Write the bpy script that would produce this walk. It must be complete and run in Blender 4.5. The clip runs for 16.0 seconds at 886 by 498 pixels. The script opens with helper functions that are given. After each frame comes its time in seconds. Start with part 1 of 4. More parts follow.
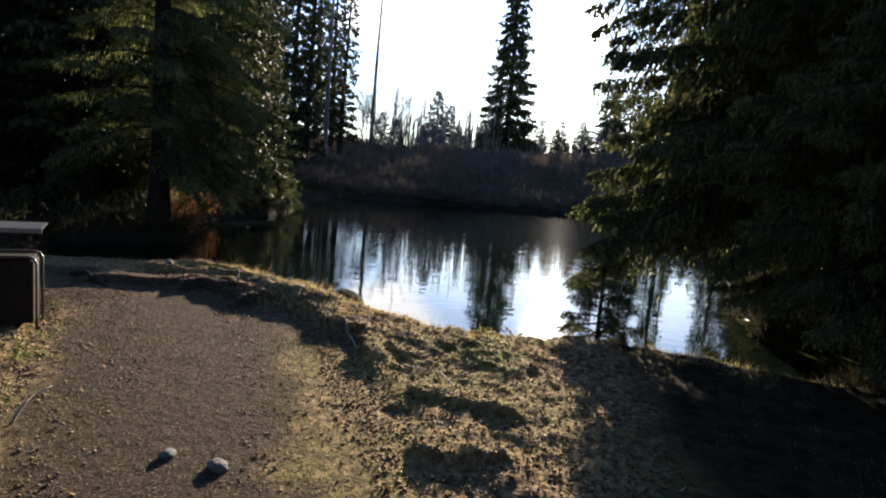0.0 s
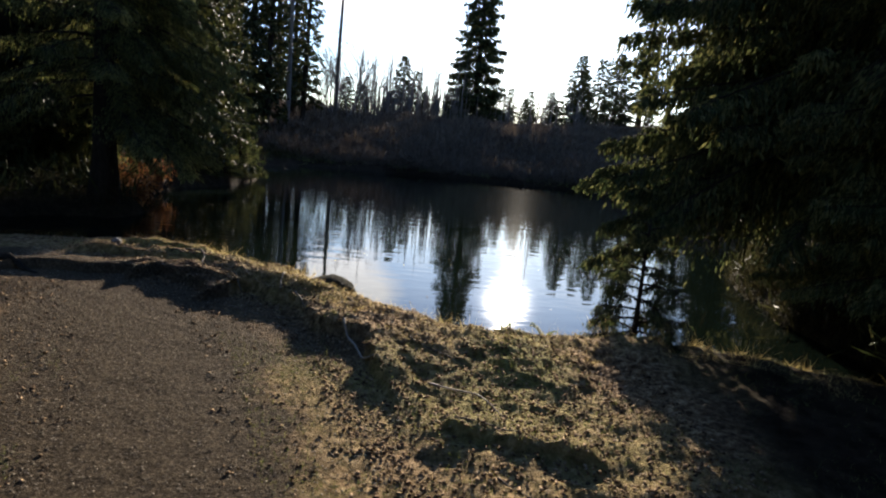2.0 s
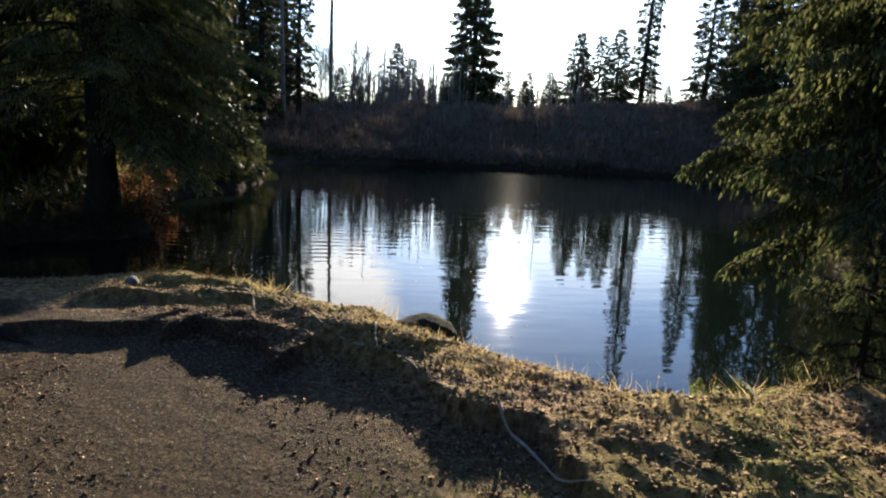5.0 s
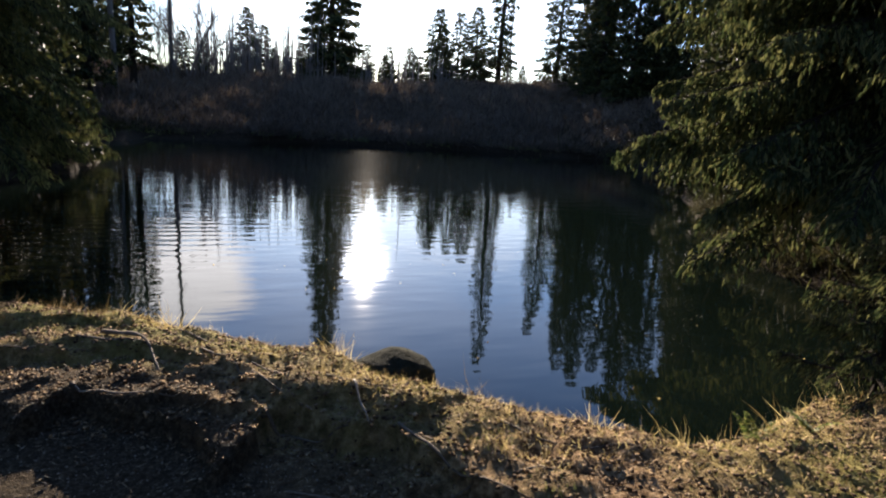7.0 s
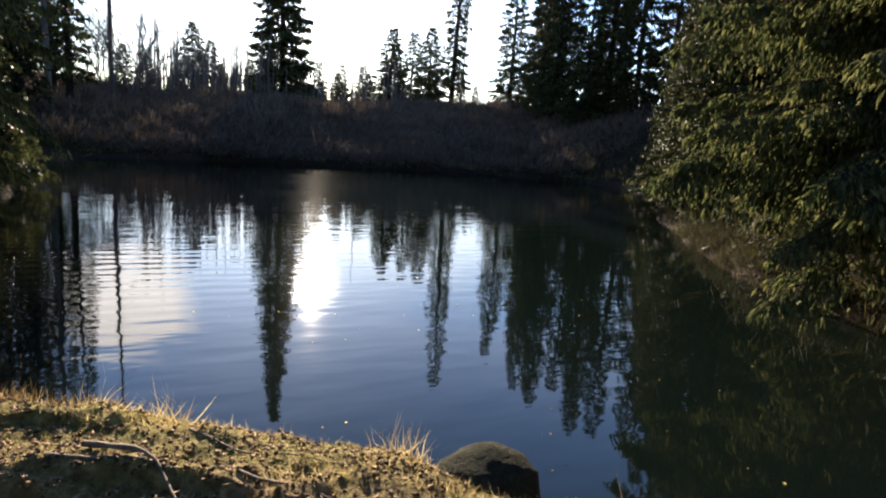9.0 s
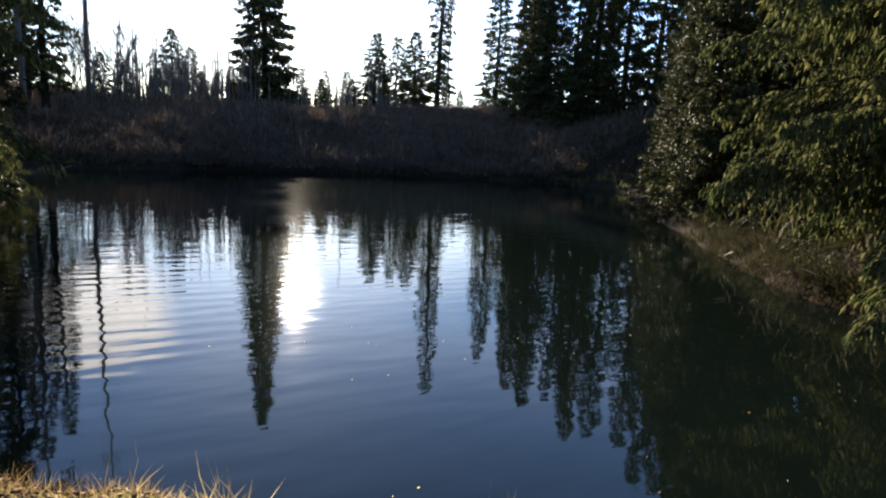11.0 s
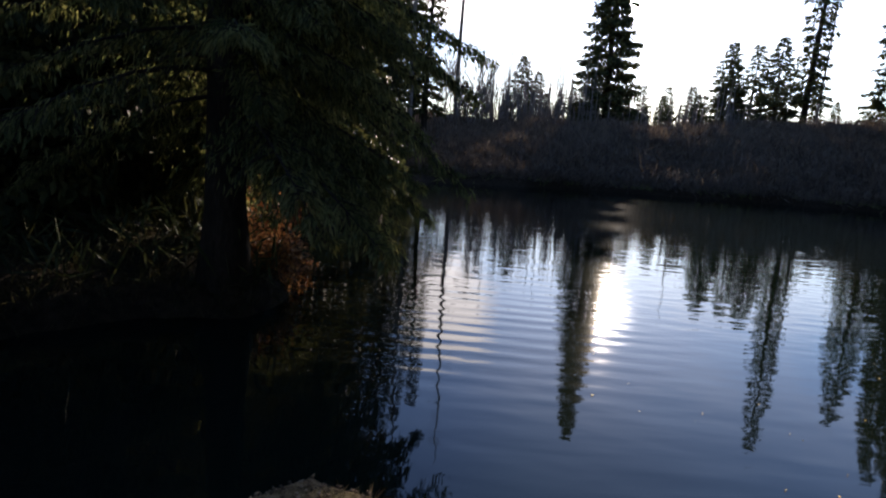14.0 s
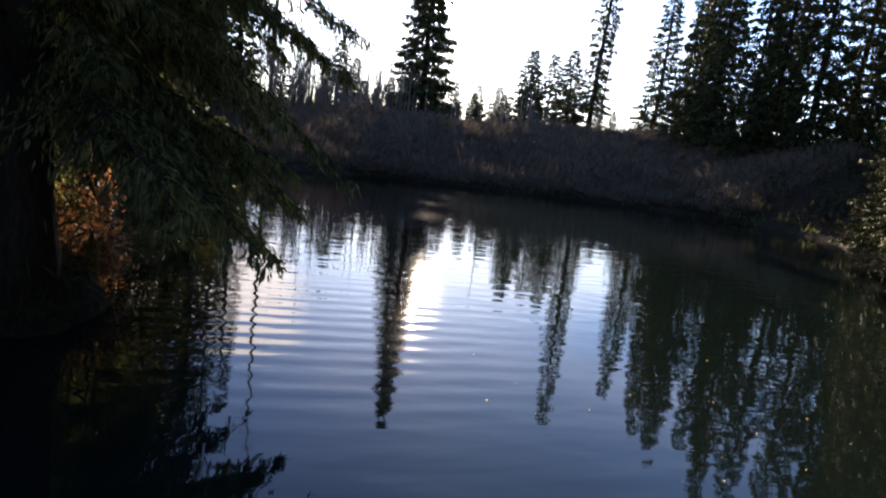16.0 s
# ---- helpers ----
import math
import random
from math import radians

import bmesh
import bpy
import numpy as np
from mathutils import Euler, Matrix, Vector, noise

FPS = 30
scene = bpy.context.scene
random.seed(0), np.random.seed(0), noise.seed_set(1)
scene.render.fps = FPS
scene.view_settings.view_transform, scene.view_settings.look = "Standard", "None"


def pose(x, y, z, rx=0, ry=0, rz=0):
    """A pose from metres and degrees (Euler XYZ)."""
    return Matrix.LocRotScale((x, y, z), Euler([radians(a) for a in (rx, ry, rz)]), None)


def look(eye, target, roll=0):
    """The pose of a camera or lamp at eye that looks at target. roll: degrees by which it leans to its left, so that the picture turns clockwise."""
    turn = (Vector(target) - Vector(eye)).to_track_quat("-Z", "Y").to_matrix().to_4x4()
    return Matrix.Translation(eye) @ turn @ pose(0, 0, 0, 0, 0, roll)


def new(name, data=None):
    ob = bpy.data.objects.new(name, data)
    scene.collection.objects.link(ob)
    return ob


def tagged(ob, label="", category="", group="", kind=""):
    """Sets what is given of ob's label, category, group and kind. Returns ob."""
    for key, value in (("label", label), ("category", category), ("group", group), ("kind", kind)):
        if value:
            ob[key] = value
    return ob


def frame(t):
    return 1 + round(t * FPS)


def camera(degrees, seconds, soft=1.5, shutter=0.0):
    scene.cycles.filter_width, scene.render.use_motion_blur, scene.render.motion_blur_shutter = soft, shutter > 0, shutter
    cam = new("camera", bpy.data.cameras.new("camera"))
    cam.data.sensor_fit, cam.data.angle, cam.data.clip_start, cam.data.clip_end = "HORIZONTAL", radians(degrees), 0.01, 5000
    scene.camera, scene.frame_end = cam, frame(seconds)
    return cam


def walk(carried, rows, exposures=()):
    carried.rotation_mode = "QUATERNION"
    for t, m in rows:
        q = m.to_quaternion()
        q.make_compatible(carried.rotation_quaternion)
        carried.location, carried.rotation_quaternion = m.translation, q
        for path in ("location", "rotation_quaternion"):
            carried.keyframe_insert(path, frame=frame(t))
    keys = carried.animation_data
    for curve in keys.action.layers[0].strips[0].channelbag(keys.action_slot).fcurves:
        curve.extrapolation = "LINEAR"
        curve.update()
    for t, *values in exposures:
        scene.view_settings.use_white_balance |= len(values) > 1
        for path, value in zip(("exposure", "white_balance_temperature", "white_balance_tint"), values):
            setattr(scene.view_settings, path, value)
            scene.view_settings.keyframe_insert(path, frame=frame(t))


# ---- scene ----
cam = camera(75.71, 16.0, soft=2.1)

# path of the walk: seconds, then metres and degrees
PATH = [
    (0.0, pose(0.000, -0.000, 2.028, 82.702, -5.038, -0.080)),
    (0.5, pose(-0.125, 0.373, 1.968, 81.861, -5.561, -2.156)),
    (1.0, pose(-0.287, 0.625, 1.971, 81.398, -4.464, -3.560)),
    (1.5, pose(-0.362, 0.882, 1.969, 81.417, -4.366, -3.136)),
    (2.0, pose(-0.482, 1.125, 1.941, 80.055, -5.870, -3.812)),
    (2.5, pose(-0.712, 1.376, 1.947, 80.546, -2.774, -2.682)),
    (3.0, pose(-0.902, 1.630, 1.928, 79.962, -1.787, 8.699)),
    (3.5, pose(-1.026, 1.915, 1.928, 79.824, -2.942, 13.422)),
    (4.0, pose(-1.190, 2.212, 1.922, 79.508, -2.328, 5.709)),
    (6.5, pose(-1.873, 3.728, 1.884, 77.568, -4.433, -13.132)),
    (7.0, pose(-2.077, 4.037, 1.906, 77.375, -3.769, -19.039)),
    (7.5, pose(-2.226, 4.315, 1.909, 77.518, -2.648, -18.986)),
    (8.0, pose(-2.258, 4.617, 1.910, 79.299, -1.465, -22.082)),
    (8.5, pose(-2.383, 4.903, 1.900, 79.518, -3.984, -23.782)),
    (11.0, pose(-2.772, 5.998, 1.879, 80.129, -3.162, -26.086)),
    (11.5, pose(-2.814, 6.093, 1.891, 82.256, -2.063, -23.413)),
    (12.0, pose(-2.841, 6.197, 1.889, 81.233, -6.311, -18.894)),
    (12.5, pose(-3.041, 6.376, 1.916, 82.481, -4.350, -13.805)),
    (13.0, pose(-3.187, 6.535, 1.896, 81.054, -5.140, -5.628)),
    (13.5, pose(-3.277, 6.695, 1.909, 81.840, -4.045, 0.771)),
    (14.0, pose(-3.346, 6.821, 1.925, 79.871, -3.972, 5.525)),
    (14.5, pose(-3.481, 6.912, 1.917, 82.568, -1.739, 2.040)),
    (15.0, pose(-3.612, 6.987, 1.903, 78.771, -4.708, 3.295)),
    (15.5, pose(-3.716, 7.128, 1.897, 79.074, -3.335, -4.414)),
    (16.0, pose(-3.956, 7.298, 1.893, 80.406, -7.343, -12.983)),
]
EXPOSURES = [(0.0, 2.16, 6750, 12), (1.0, 1.8, 6750, 12), (2.5, 1.75, 6750, 10), (3.2, 2.05, 6750, 9), (4.0, 2.25, 6750, 9), (6.5, 1.95, 6800, 14), (7.0, 1.95, 6800, 14), (8.5, 2.2, 7250, 14), (11.0, 2.11, 7050, 12),
             (12.5, 1.65, 7100, 16), (14.0, 1.85, 7000, 18), (15.0, 2.0, 7000, 18), (15.5, 2.31, 7250, 20), (16.0, 2.31, 7250, 20)]
walk(cam, PATH, EXPOSURES)

# ---- world, sun ----
SUN_AZ, SUN_EL = radians(11.9), radians(14.6)
SUN_DIR = Vector((math.sin(SUN_AZ) * math.cos(SUN_EL), math.cos(SUN_AZ) * math.cos(SUN_EL), math.sin(SUN_EL)))
world = bpy.data.worlds.new("sky_world")
scene.world = world
world.use_nodes = True
wn, wl = world.node_tree.nodes, world.node_tree.links
wn.clear()


def node(tree, kind, **values):
    n = tree.nodes.new(kind)
    for key, value in values.items():
        if key in n.inputs:
            n.inputs[key].default_value = value
    return n


sky = wn.new("ShaderNodeTexSky")
sky.sky_type, sky.sun_disc = "NISHITA", False
sky.sun_elevation, sky.sun_rotation = SUN_EL, SUN_AZ
sky.air_density, sky.dust_density, sky.ozone_density = 1.4, 0.25, 2.5
wc = wn.new("ShaderNodeTexCoord")
# thin bright cloud veil
cmap = wn.new("ShaderNodeMapping")
cmap.inputs["Scale"].default_value = (2.2, 2.2, 6.0)
wl.new(wc.outputs["Generated"], cmap.inputs["Vector"])
cno = node(world.node_tree, "ShaderNodeTexNoise", Scale=1.6, Detail=6.0, Roughness=0.6)
wl.new(cmap.outputs[0], cno.inputs["Vector"])
cra = wn.new("ShaderNodeValToRGB")
cra.color_ramp.elements[0].position, cra.color_ramp.elements[1].position = 0.44, 0.66
wl.new(cno.outputs["Fac"], cra.inputs["Fac"])
cm = wn.new("ShaderNodeMath")
cm.operation = "MULTIPLY"
cm.inputs[1].default_value = 0.3
wl.new(cra.outputs["Color"], cm.inputs[0])
# the cloud stays low over the trees
csep = wn.new("ShaderNodeSeparateXYZ")
wl.new(wc.outputs["Generated"], csep.inputs[0])
clow = wn.new("ShaderNodeMapRange")
clow.inputs["From Min"].default_value, clow.inputs["From Max"].default_value = 0.45, 0.2
wl.new(csep.outputs["Z"], clow.inputs["Value"])
cm2 = wn.new("ShaderNodeMath")
cm2.operation = "MULTIPLY"
wl.new(cm.outputs[0], cm2.inputs[0])
wl.new(clow.outputs["Result"], cm2.inputs[1])
# one white heap of cloud above the end of the pond
heap = wn.new("ShaderNodeVectorMath")
heap.operation = "DISTANCE"
heap.inputs[1].default_value = (-0.075, 0.96, 0.265)
wl.new(wc.outputs["Generated"], heap.inputs[0])
puff = wn.new("ShaderNodeMath")
puff.operation = "MULTIPLY_ADD"
puff.inputs[1].default_value = -0.26
wl.new(cno.outputs["Fac"], puff.inputs[0])
wl.new(heap.outputs["Value"], puff.inputs[2])
edge = wn.new("ShaderNodeMapRange")
edge.inputs["From Min"].default_value, edge.inputs["From Max"].default_value = -0.03, -0.08
wl.new(puff.outputs[0], edge.inputs["Value"])
cm3 = wn.new("ShaderNodeMath")
cm3.operation = "MAXIMUM"
wl.new(cm2.outputs[0], cm3.inputs[0])
wl.new(edge.outputs["Result"], cm3.inputs[1])
# haze glow round the sun
dot = wn.new("ShaderNodeVectorMath")
dot.operation = "DOT_PRODUCT"
dot.inputs[1].default_value = SUN_DIR
wl.new(wc.outputs["Generated"], dot.inputs[0])
glow = None
for power, gain in ((60.0, 0.6), (3400.0, 160.0)):
    mx = wn.new("ShaderNodeMath")
    mx.operation = "MAXIMUM"
    mx.inputs[1].default_value = 0.0
    wl.new(dot.outputs["Value"], mx.inputs[0])
    pw = wn.new("ShaderNodeMath")
    pw.operation = "POWER"
    pw.inputs[1].default_value = power
    wl.new(mx.outputs[0], pw.inputs[0])
    ml = wn.new("ShaderNodeMath")
    ml.operation = "MULTIPLY_ADD"
    ml.inputs[1].default_value = gain
    wl.new(pw.outputs[0], ml.inputs[0])
    ml.inputs[2].default_value = 0.0
    if glow:
        wl.new(glow.outputs[0], ml.inputs[2])
    glow = ml
wmix = wn.new("ShaderNodeMix")
wmix.data_type = "RGBA"
wmix.inputs["B"].default_value = (12.0, 12.3, 12.8, 1)
wl.new(cm3.outputs[0], wmix.inputs["Factor"])
tone = wn.new("ShaderNodeMix")
tone.data_type, tone.blend_type = "RGBA", "MULTIPLY"
tone.inputs["Factor"].default_value = 1.0
tone.inputs["B"].default_value = (0.73, 0.94, 1.44, 1)
wl.new(sky.outputs[0], tone.inputs["A"])
wl.new(tone.outputs["Result"], wmix.inputs["A"])
wadd = wn.new("ShaderNodeMix")
wadd.data_type, wadd.blend_type = "RGBA", "ADD"
wadd.inputs["Factor"].default_value = 1.0
wl.new(wmix.outputs["Result"], wadd.inputs["A"])
wl.new(glow.outputs[0], wadd.inputs["B"])
wbg = wn.new("ShaderNodeBackground")
wbg.inputs["Strength"].default_value = 0.07
wl.new(wadd.outputs["Result"], wbg.inputs["Color"])
wout = wn.new("ShaderNodeOutputWorld")
wl.new(wbg.outputs[0], wout.inputs["Surface"])

sun_data = bpy.data.lights.new("sun", "SUN")
sun_data.energy, sun_data.angle, sun_data.color = 5.0, radians(0.55), (1.0, 0.9, 0.76)
sun = new("sun", sun_data)
sun.matrix_world = look(SUN_DIR * 100, (0, 0, 0))


# ---- materials ----
def material(name, stops, rough=0.85, scale=6.0, fine=60.0, bump=0.3, bump_size=0.01, translucent=0.0, island=0.0,
             stretch=(1, 1, 1), spec=0.3, coords="Object"):
    """A rough material: colour stops over coarse and fine noise, relief from the fine noise."""
    m = bpy.data.materials.new(name)
    m.use_nodes = True
    t = m.node_tree
    b, out = t.nodes["Principled BSDF"], t.nodes["Material Output"]
    c = t.nodes.new("ShaderNodeTexCoord")
    mp = t.nodes.new("ShaderNodeMapping")
    mp.inputs["Scale"].default_value = stretch
    t.links.new(c.outputs[coords], mp.inputs["Vector"])
    big = node(t, "ShaderNodeTexNoise", Scale=scale, Detail=4.0, Roughness=0.6)
    small = node(t, "ShaderNodeTexNoise", Scale=fine, Detail=5.0, Roughness=0.65)
    t.links.new(mp.outputs[0], big.inputs["Vector"])
    t.links.new(mp.outputs[0], small.inputs["Vector"])
    mixn = node(t, "ShaderNodeMath", )
    mixn.operation = "MULTIPLY_ADD"
    mixn.inputs[1].default_value = 0.5
    hn = t.nodes.new("ShaderNodeMath")
    hn.operation = "MULTIPLY"
    hn.inputs[1].default_value = 0.5
    t.links.new(small.outputs["Fac"], hn.inputs[0])
    t.links.new(big.outputs["Fac"], mixn.inputs[0])
    t.links.new(hn.outputs[0], mixn.inputs[2])
    last = mixn
    if island:
        g = t.nodes.new("ShaderNodeNewGeometry")
        a = t.nodes.new("ShaderNodeMath")
        a.operation = "MULTIPLY_ADD"
        a.inputs[1].default_value = island
        t.links.new(g.outputs["Random Per Island"], a.inputs[0])
        s = t.nodes.new("ShaderNodeMath")
        s.operation = "SUBTRACT"
        s.inputs[1].default_value = island / 2
        t.links.new(mixn.outputs[0], s.inputs[0])
        t.links.new(s.outputs[0], a.inputs[2])
        last = a
    ramp = t.nodes.new("ShaderNodeValToRGB")
    el = ramp.color_ramp.elements
    el[0].position, el[0].color = 0.3, (*stops[0], 1)
    el[1].position, el[1].color = 0.7, (*stops[-1], 1)
    for i, col in enumerate(stops[1:-1]):
        e = el.new(0.3 + 0.4 * (i + 1) / (len(stops) - 1))
        e.color = (*col, 1)
    t.links.new(last.outputs[0], ramp.inputs["Fac"])
    t.links.new(ramp.outputs["Color"], b.inputs["Base Color"])
    b.inputs["Roughness"].default_value = rough
    b.inputs["Specular IOR Level"].default_value = spec
    if bump:
        bp = node(t, "ShaderNodeBump", Strength=bump, Distance=bump_size)
        t.links.new(small.outputs["Fac"], bp.inputs["Height"])
        t.links.new(bp.outputs[0], b.inputs["Normal"])
    if translucent:
        tr = t.nodes.new("ShaderNodeBsdfTranslucent")
        t.links.new(ramp.outputs["Color"], tr.inputs["Color"])
        mx = t.nodes.new("ShaderNodeMixShader")
        mx.inputs["Fac"].default_value = translucent
        t.links.new(b.outputs[0], mx.inputs[1])
        t.links.new(tr.outputs[0], mx.inputs[2])
        t.links.new(mx.outputs[0], out.inputs["Surface"])
    return m


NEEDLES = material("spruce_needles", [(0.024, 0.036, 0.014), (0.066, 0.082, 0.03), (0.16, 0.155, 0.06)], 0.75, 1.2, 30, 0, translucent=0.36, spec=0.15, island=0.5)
# brighter copy of the needles, with backlight put into its colour
NEEDLES_BACKLIT = material("spruce_needles_backlit", [(0.04, 0.054, 0.02), (0.105, 0.12, 0.04), (0.22, 0.21, 0.075)], 0.7, 1.0, 24, 0, translucent=0.55, spec=0.15, island=0.5)
# darker copy of the needles, with the shade of the woods in its colour
NEEDLES_SHADED = material("spruce_needles_shaded", [(0.015, 0.021, 0.009), (0.035, 0.042, 0.015), (0.068, 0.066, 0.024)], 0.6, 0.5, 9, 0, translucent=0.2, island=0.5, spec=0.06)
BARK = material("spruce_bark", [(0.01, 0.008, 0.007), (0.026, 0.021, 0.016), (0.05, 0.04, 0.031)], 0.95, 5, 26, 1.0, 0.05, stretch=(1, 1, 0.3), spec=0.05)
DEADWOOD = material("dead_wood", [(0.05, 0.042, 0.035), (0.11, 0.095, 0.08), (0.2, 0.17, 0.14)], 0.9, 4, 30, 0.5, 0.01, stretch=(1, 1, 0.2))
BRUSH = material("brush_twigs", [(0.045, 0.034, 0.026), (0.098, 0.072, 0.05), (0.16, 0.12, 0.082)], 0.9, 1, 12, 0, island=0.5, translucent=0.15)
DRYGRASS = material("dry_grass", [(0.16, 0.108, 0.042), (0.35, 0.26, 0.1), (0.57, 0.455, 0.21)], 0.6, 2, 40, 0, island=0.6, translucent=0.5)
BROWNGRASS = material("brown_grass", [(0.07, 0.045, 0.02), (0.17, 0.115, 0.05), (0.34, 0.25, 0.12)], 0.7, 2, 40, 0, island=0.6, translucent=0.35)
GREENGRASS = material("green_grass", [(0.06, 0.085, 0.02), (0.13, 0.15, 0.035), (0.24, 0.23, 0.07)], 0.7, 1.5, 40, 0, island=0.6, translucent=0.4)
BEECH = material("dry_beech_leaves", [(0.12, 0.045, 0.016), (0.24, 0.1, 0.035), (0.36, 0.18, 0.07)], 0.7, 2, 30, 0, island=0.6, translucent=0.4)
# grass colour with the shade of the banks painted in
SHADE_TINTED_GRASS = material("shade_tinted_sedge", [(0.014, 0.012, 0.007), (0.032, 0.03, 0.012), (0.062, 0.055, 0.023)], 0.8, 2, 40, 0, island=0.6, translucent=0.3, spec=0.1)
STONE = material("grey_stone", [(0.045, 0.04, 0.034), (0.095, 0.088, 0.076), (0.165, 0.153, 0.134)], 0.85, 5, 45, 0.7, 0.02)
METAL = material("grey_zinc_sheet", [(0.09, 0.094, 0.098), (0.135, 0.138, 0.142), (0.19, 0.19, 0.19)], 0.45, 4, 60, 0.1, 0.002, spec=0.6)
FRAMETUBE = material("brown_painted_tube", [(0.035, 0.026, 0.02), (0.07, 0.052, 0.04), (0.13, 0.1, 0.078)], 0.5, 6, 50, 0.15, 0.002, spec=0.4)
BINWOOD = material("dark_brown_bin_panel", [(0.01, 0.009, 0.007), (0.02, 0.017, 0.012), (0.034, 0.027, 0.019)], 0.9, 5, 40, 0.4, 0.006, stretch=(1, 1, 0.2), spec=0.08)
ROOTWOOD = material("weathered_root", [(0.1, 0.074, 0.05), (0.21, 0.165, 0.118), (0.34, 0.285, 0.215)], 0.8, 8, 60, 0.6, 0.006)


def water_material():
    m = bpy.data.materials.new("pond_water")
    m.use_nodes = True
    t = m.node_tree
    b = t.nodes["Principled BSDF"]
    b.inputs["Base Color"].default_value = (0.003, 0.0055, 0.004, 1)
    b.inputs["Roughness"].default_value = 0.03
    b.inputs["IOR"].default_value = 1.333
    c = t.nodes.new("ShaderNodeTexCoord")
    total = None
    # rings of a light breeze in one part of the pond
    gap = t.nodes.new("ShaderNodeVectorMath")
    gap.operation = "DISTANCE"
    gap.inputs[1].default_value = (-3.7, 12.9, 0)
    t.links.new(c.outputs["Object"], gap.inputs[0])
    calm = t.nodes.new("ShaderNodeMapRange")
    calm.inputs["From Min"].default_value, calm.inputs["From Max"].default_value = 2.6, 0.9
    t.links.new(gap.outputs["Value"], calm.inputs["Value"])
    wave = t.nodes.new("ShaderNodeTexWave")
    wave.wave_type = "RINGS"
    wave.inputs["Scale"].default_value, wave.inputs["Distortion"].default_value = 1.0, 1.2
    wmap = t.nodes.new("ShaderNodeMapping")
    wmap.inputs["Location"].default_value = (10.0, -16.0, 0)
    t.links.new(c.outputs["Object"], wmap.inputs["Vector"])
    t.links.new(wmap.outputs[0], wave.inputs["Vector"])
    total = t.nodes.new("ShaderNodeMath")
    total.operation = "MULTIPLY"
    t.links.new(wave.outputs["Fac"], total.inputs[0])
    soft_ring = t.nodes.new("ShaderNodeMath")
    soft_ring.operation = "MULTIPLY"
    soft_ring.inputs[1].default_value = 0.0032
    t.links.new(calm.outputs["Result"], soft_ring.inputs[0])
    t.links.new(soft_ring.outputs[0], total.inputs[1])
    for scale, stretch, gain in ((0.9, (0.55, 1.0, 1), 0.003), (2.8, (0.4, 1.0, 1), 0.0042), (5.0, (0.38, 1.0, 1), 0.0038)):
        mp = t.nodes.new("ShaderNodeMapping")
        mp.inputs["Scale"].default_value = stretch
        t.links.new(c.outputs["Object"], mp.inputs["Vector"])
        n = node(t, "ShaderNodeTexNoise", Scale=scale, Detail=1.5, Roughness=0.4)
        t.links.new(mp.outputs[0], n.inputs["Vector"])
        a = t.nodes.new("ShaderNodeMath")
        a.operation = "MULTIPLY_ADD"
        a.inputs[1].default_value = gain
        a.inputs[2].default_value = 0.0
        t.links.new(n.outputs["Fac"], a.inputs[0])
        if total:
            t.links.new(total.outputs[0], a.inputs[2])
        total = a
    # stillest in the lee of the near bank
    place = t.nodes.new("ShaderNodeSeparateXYZ")
    t.links.new(c.outputs["Object"], place.inputs[0])
    lee = t.nodes.new("ShaderNodeMapRange")
    lee.inputs["From Min"].default_value, lee.inputs["From Max"].default_value = 9.0, 18.0
    lee.inputs["To Min"].default_value, lee.inputs["To Max"].default_value = 0.5, 1.15
    t.links.new(place.outputs["Y"], lee.inputs["Value"])
    stir = t.nodes.new("ShaderNodeMath")
    stir.operation = "MULTIPLY"
    t.links.new(total.outputs[0], stir.inputs[0])
    t.links.new(lee.outputs["Result"], stir.inputs[1])
    bp = node(t, "ShaderNodeBump", Strength=1.0, Distance=1.0)
    t.links.new(stir.outputs[0], bp.inputs["Height"])
    t.links.new(bp.outputs[0], b.inputs["Normal"])
    return m


WATER = water_material()


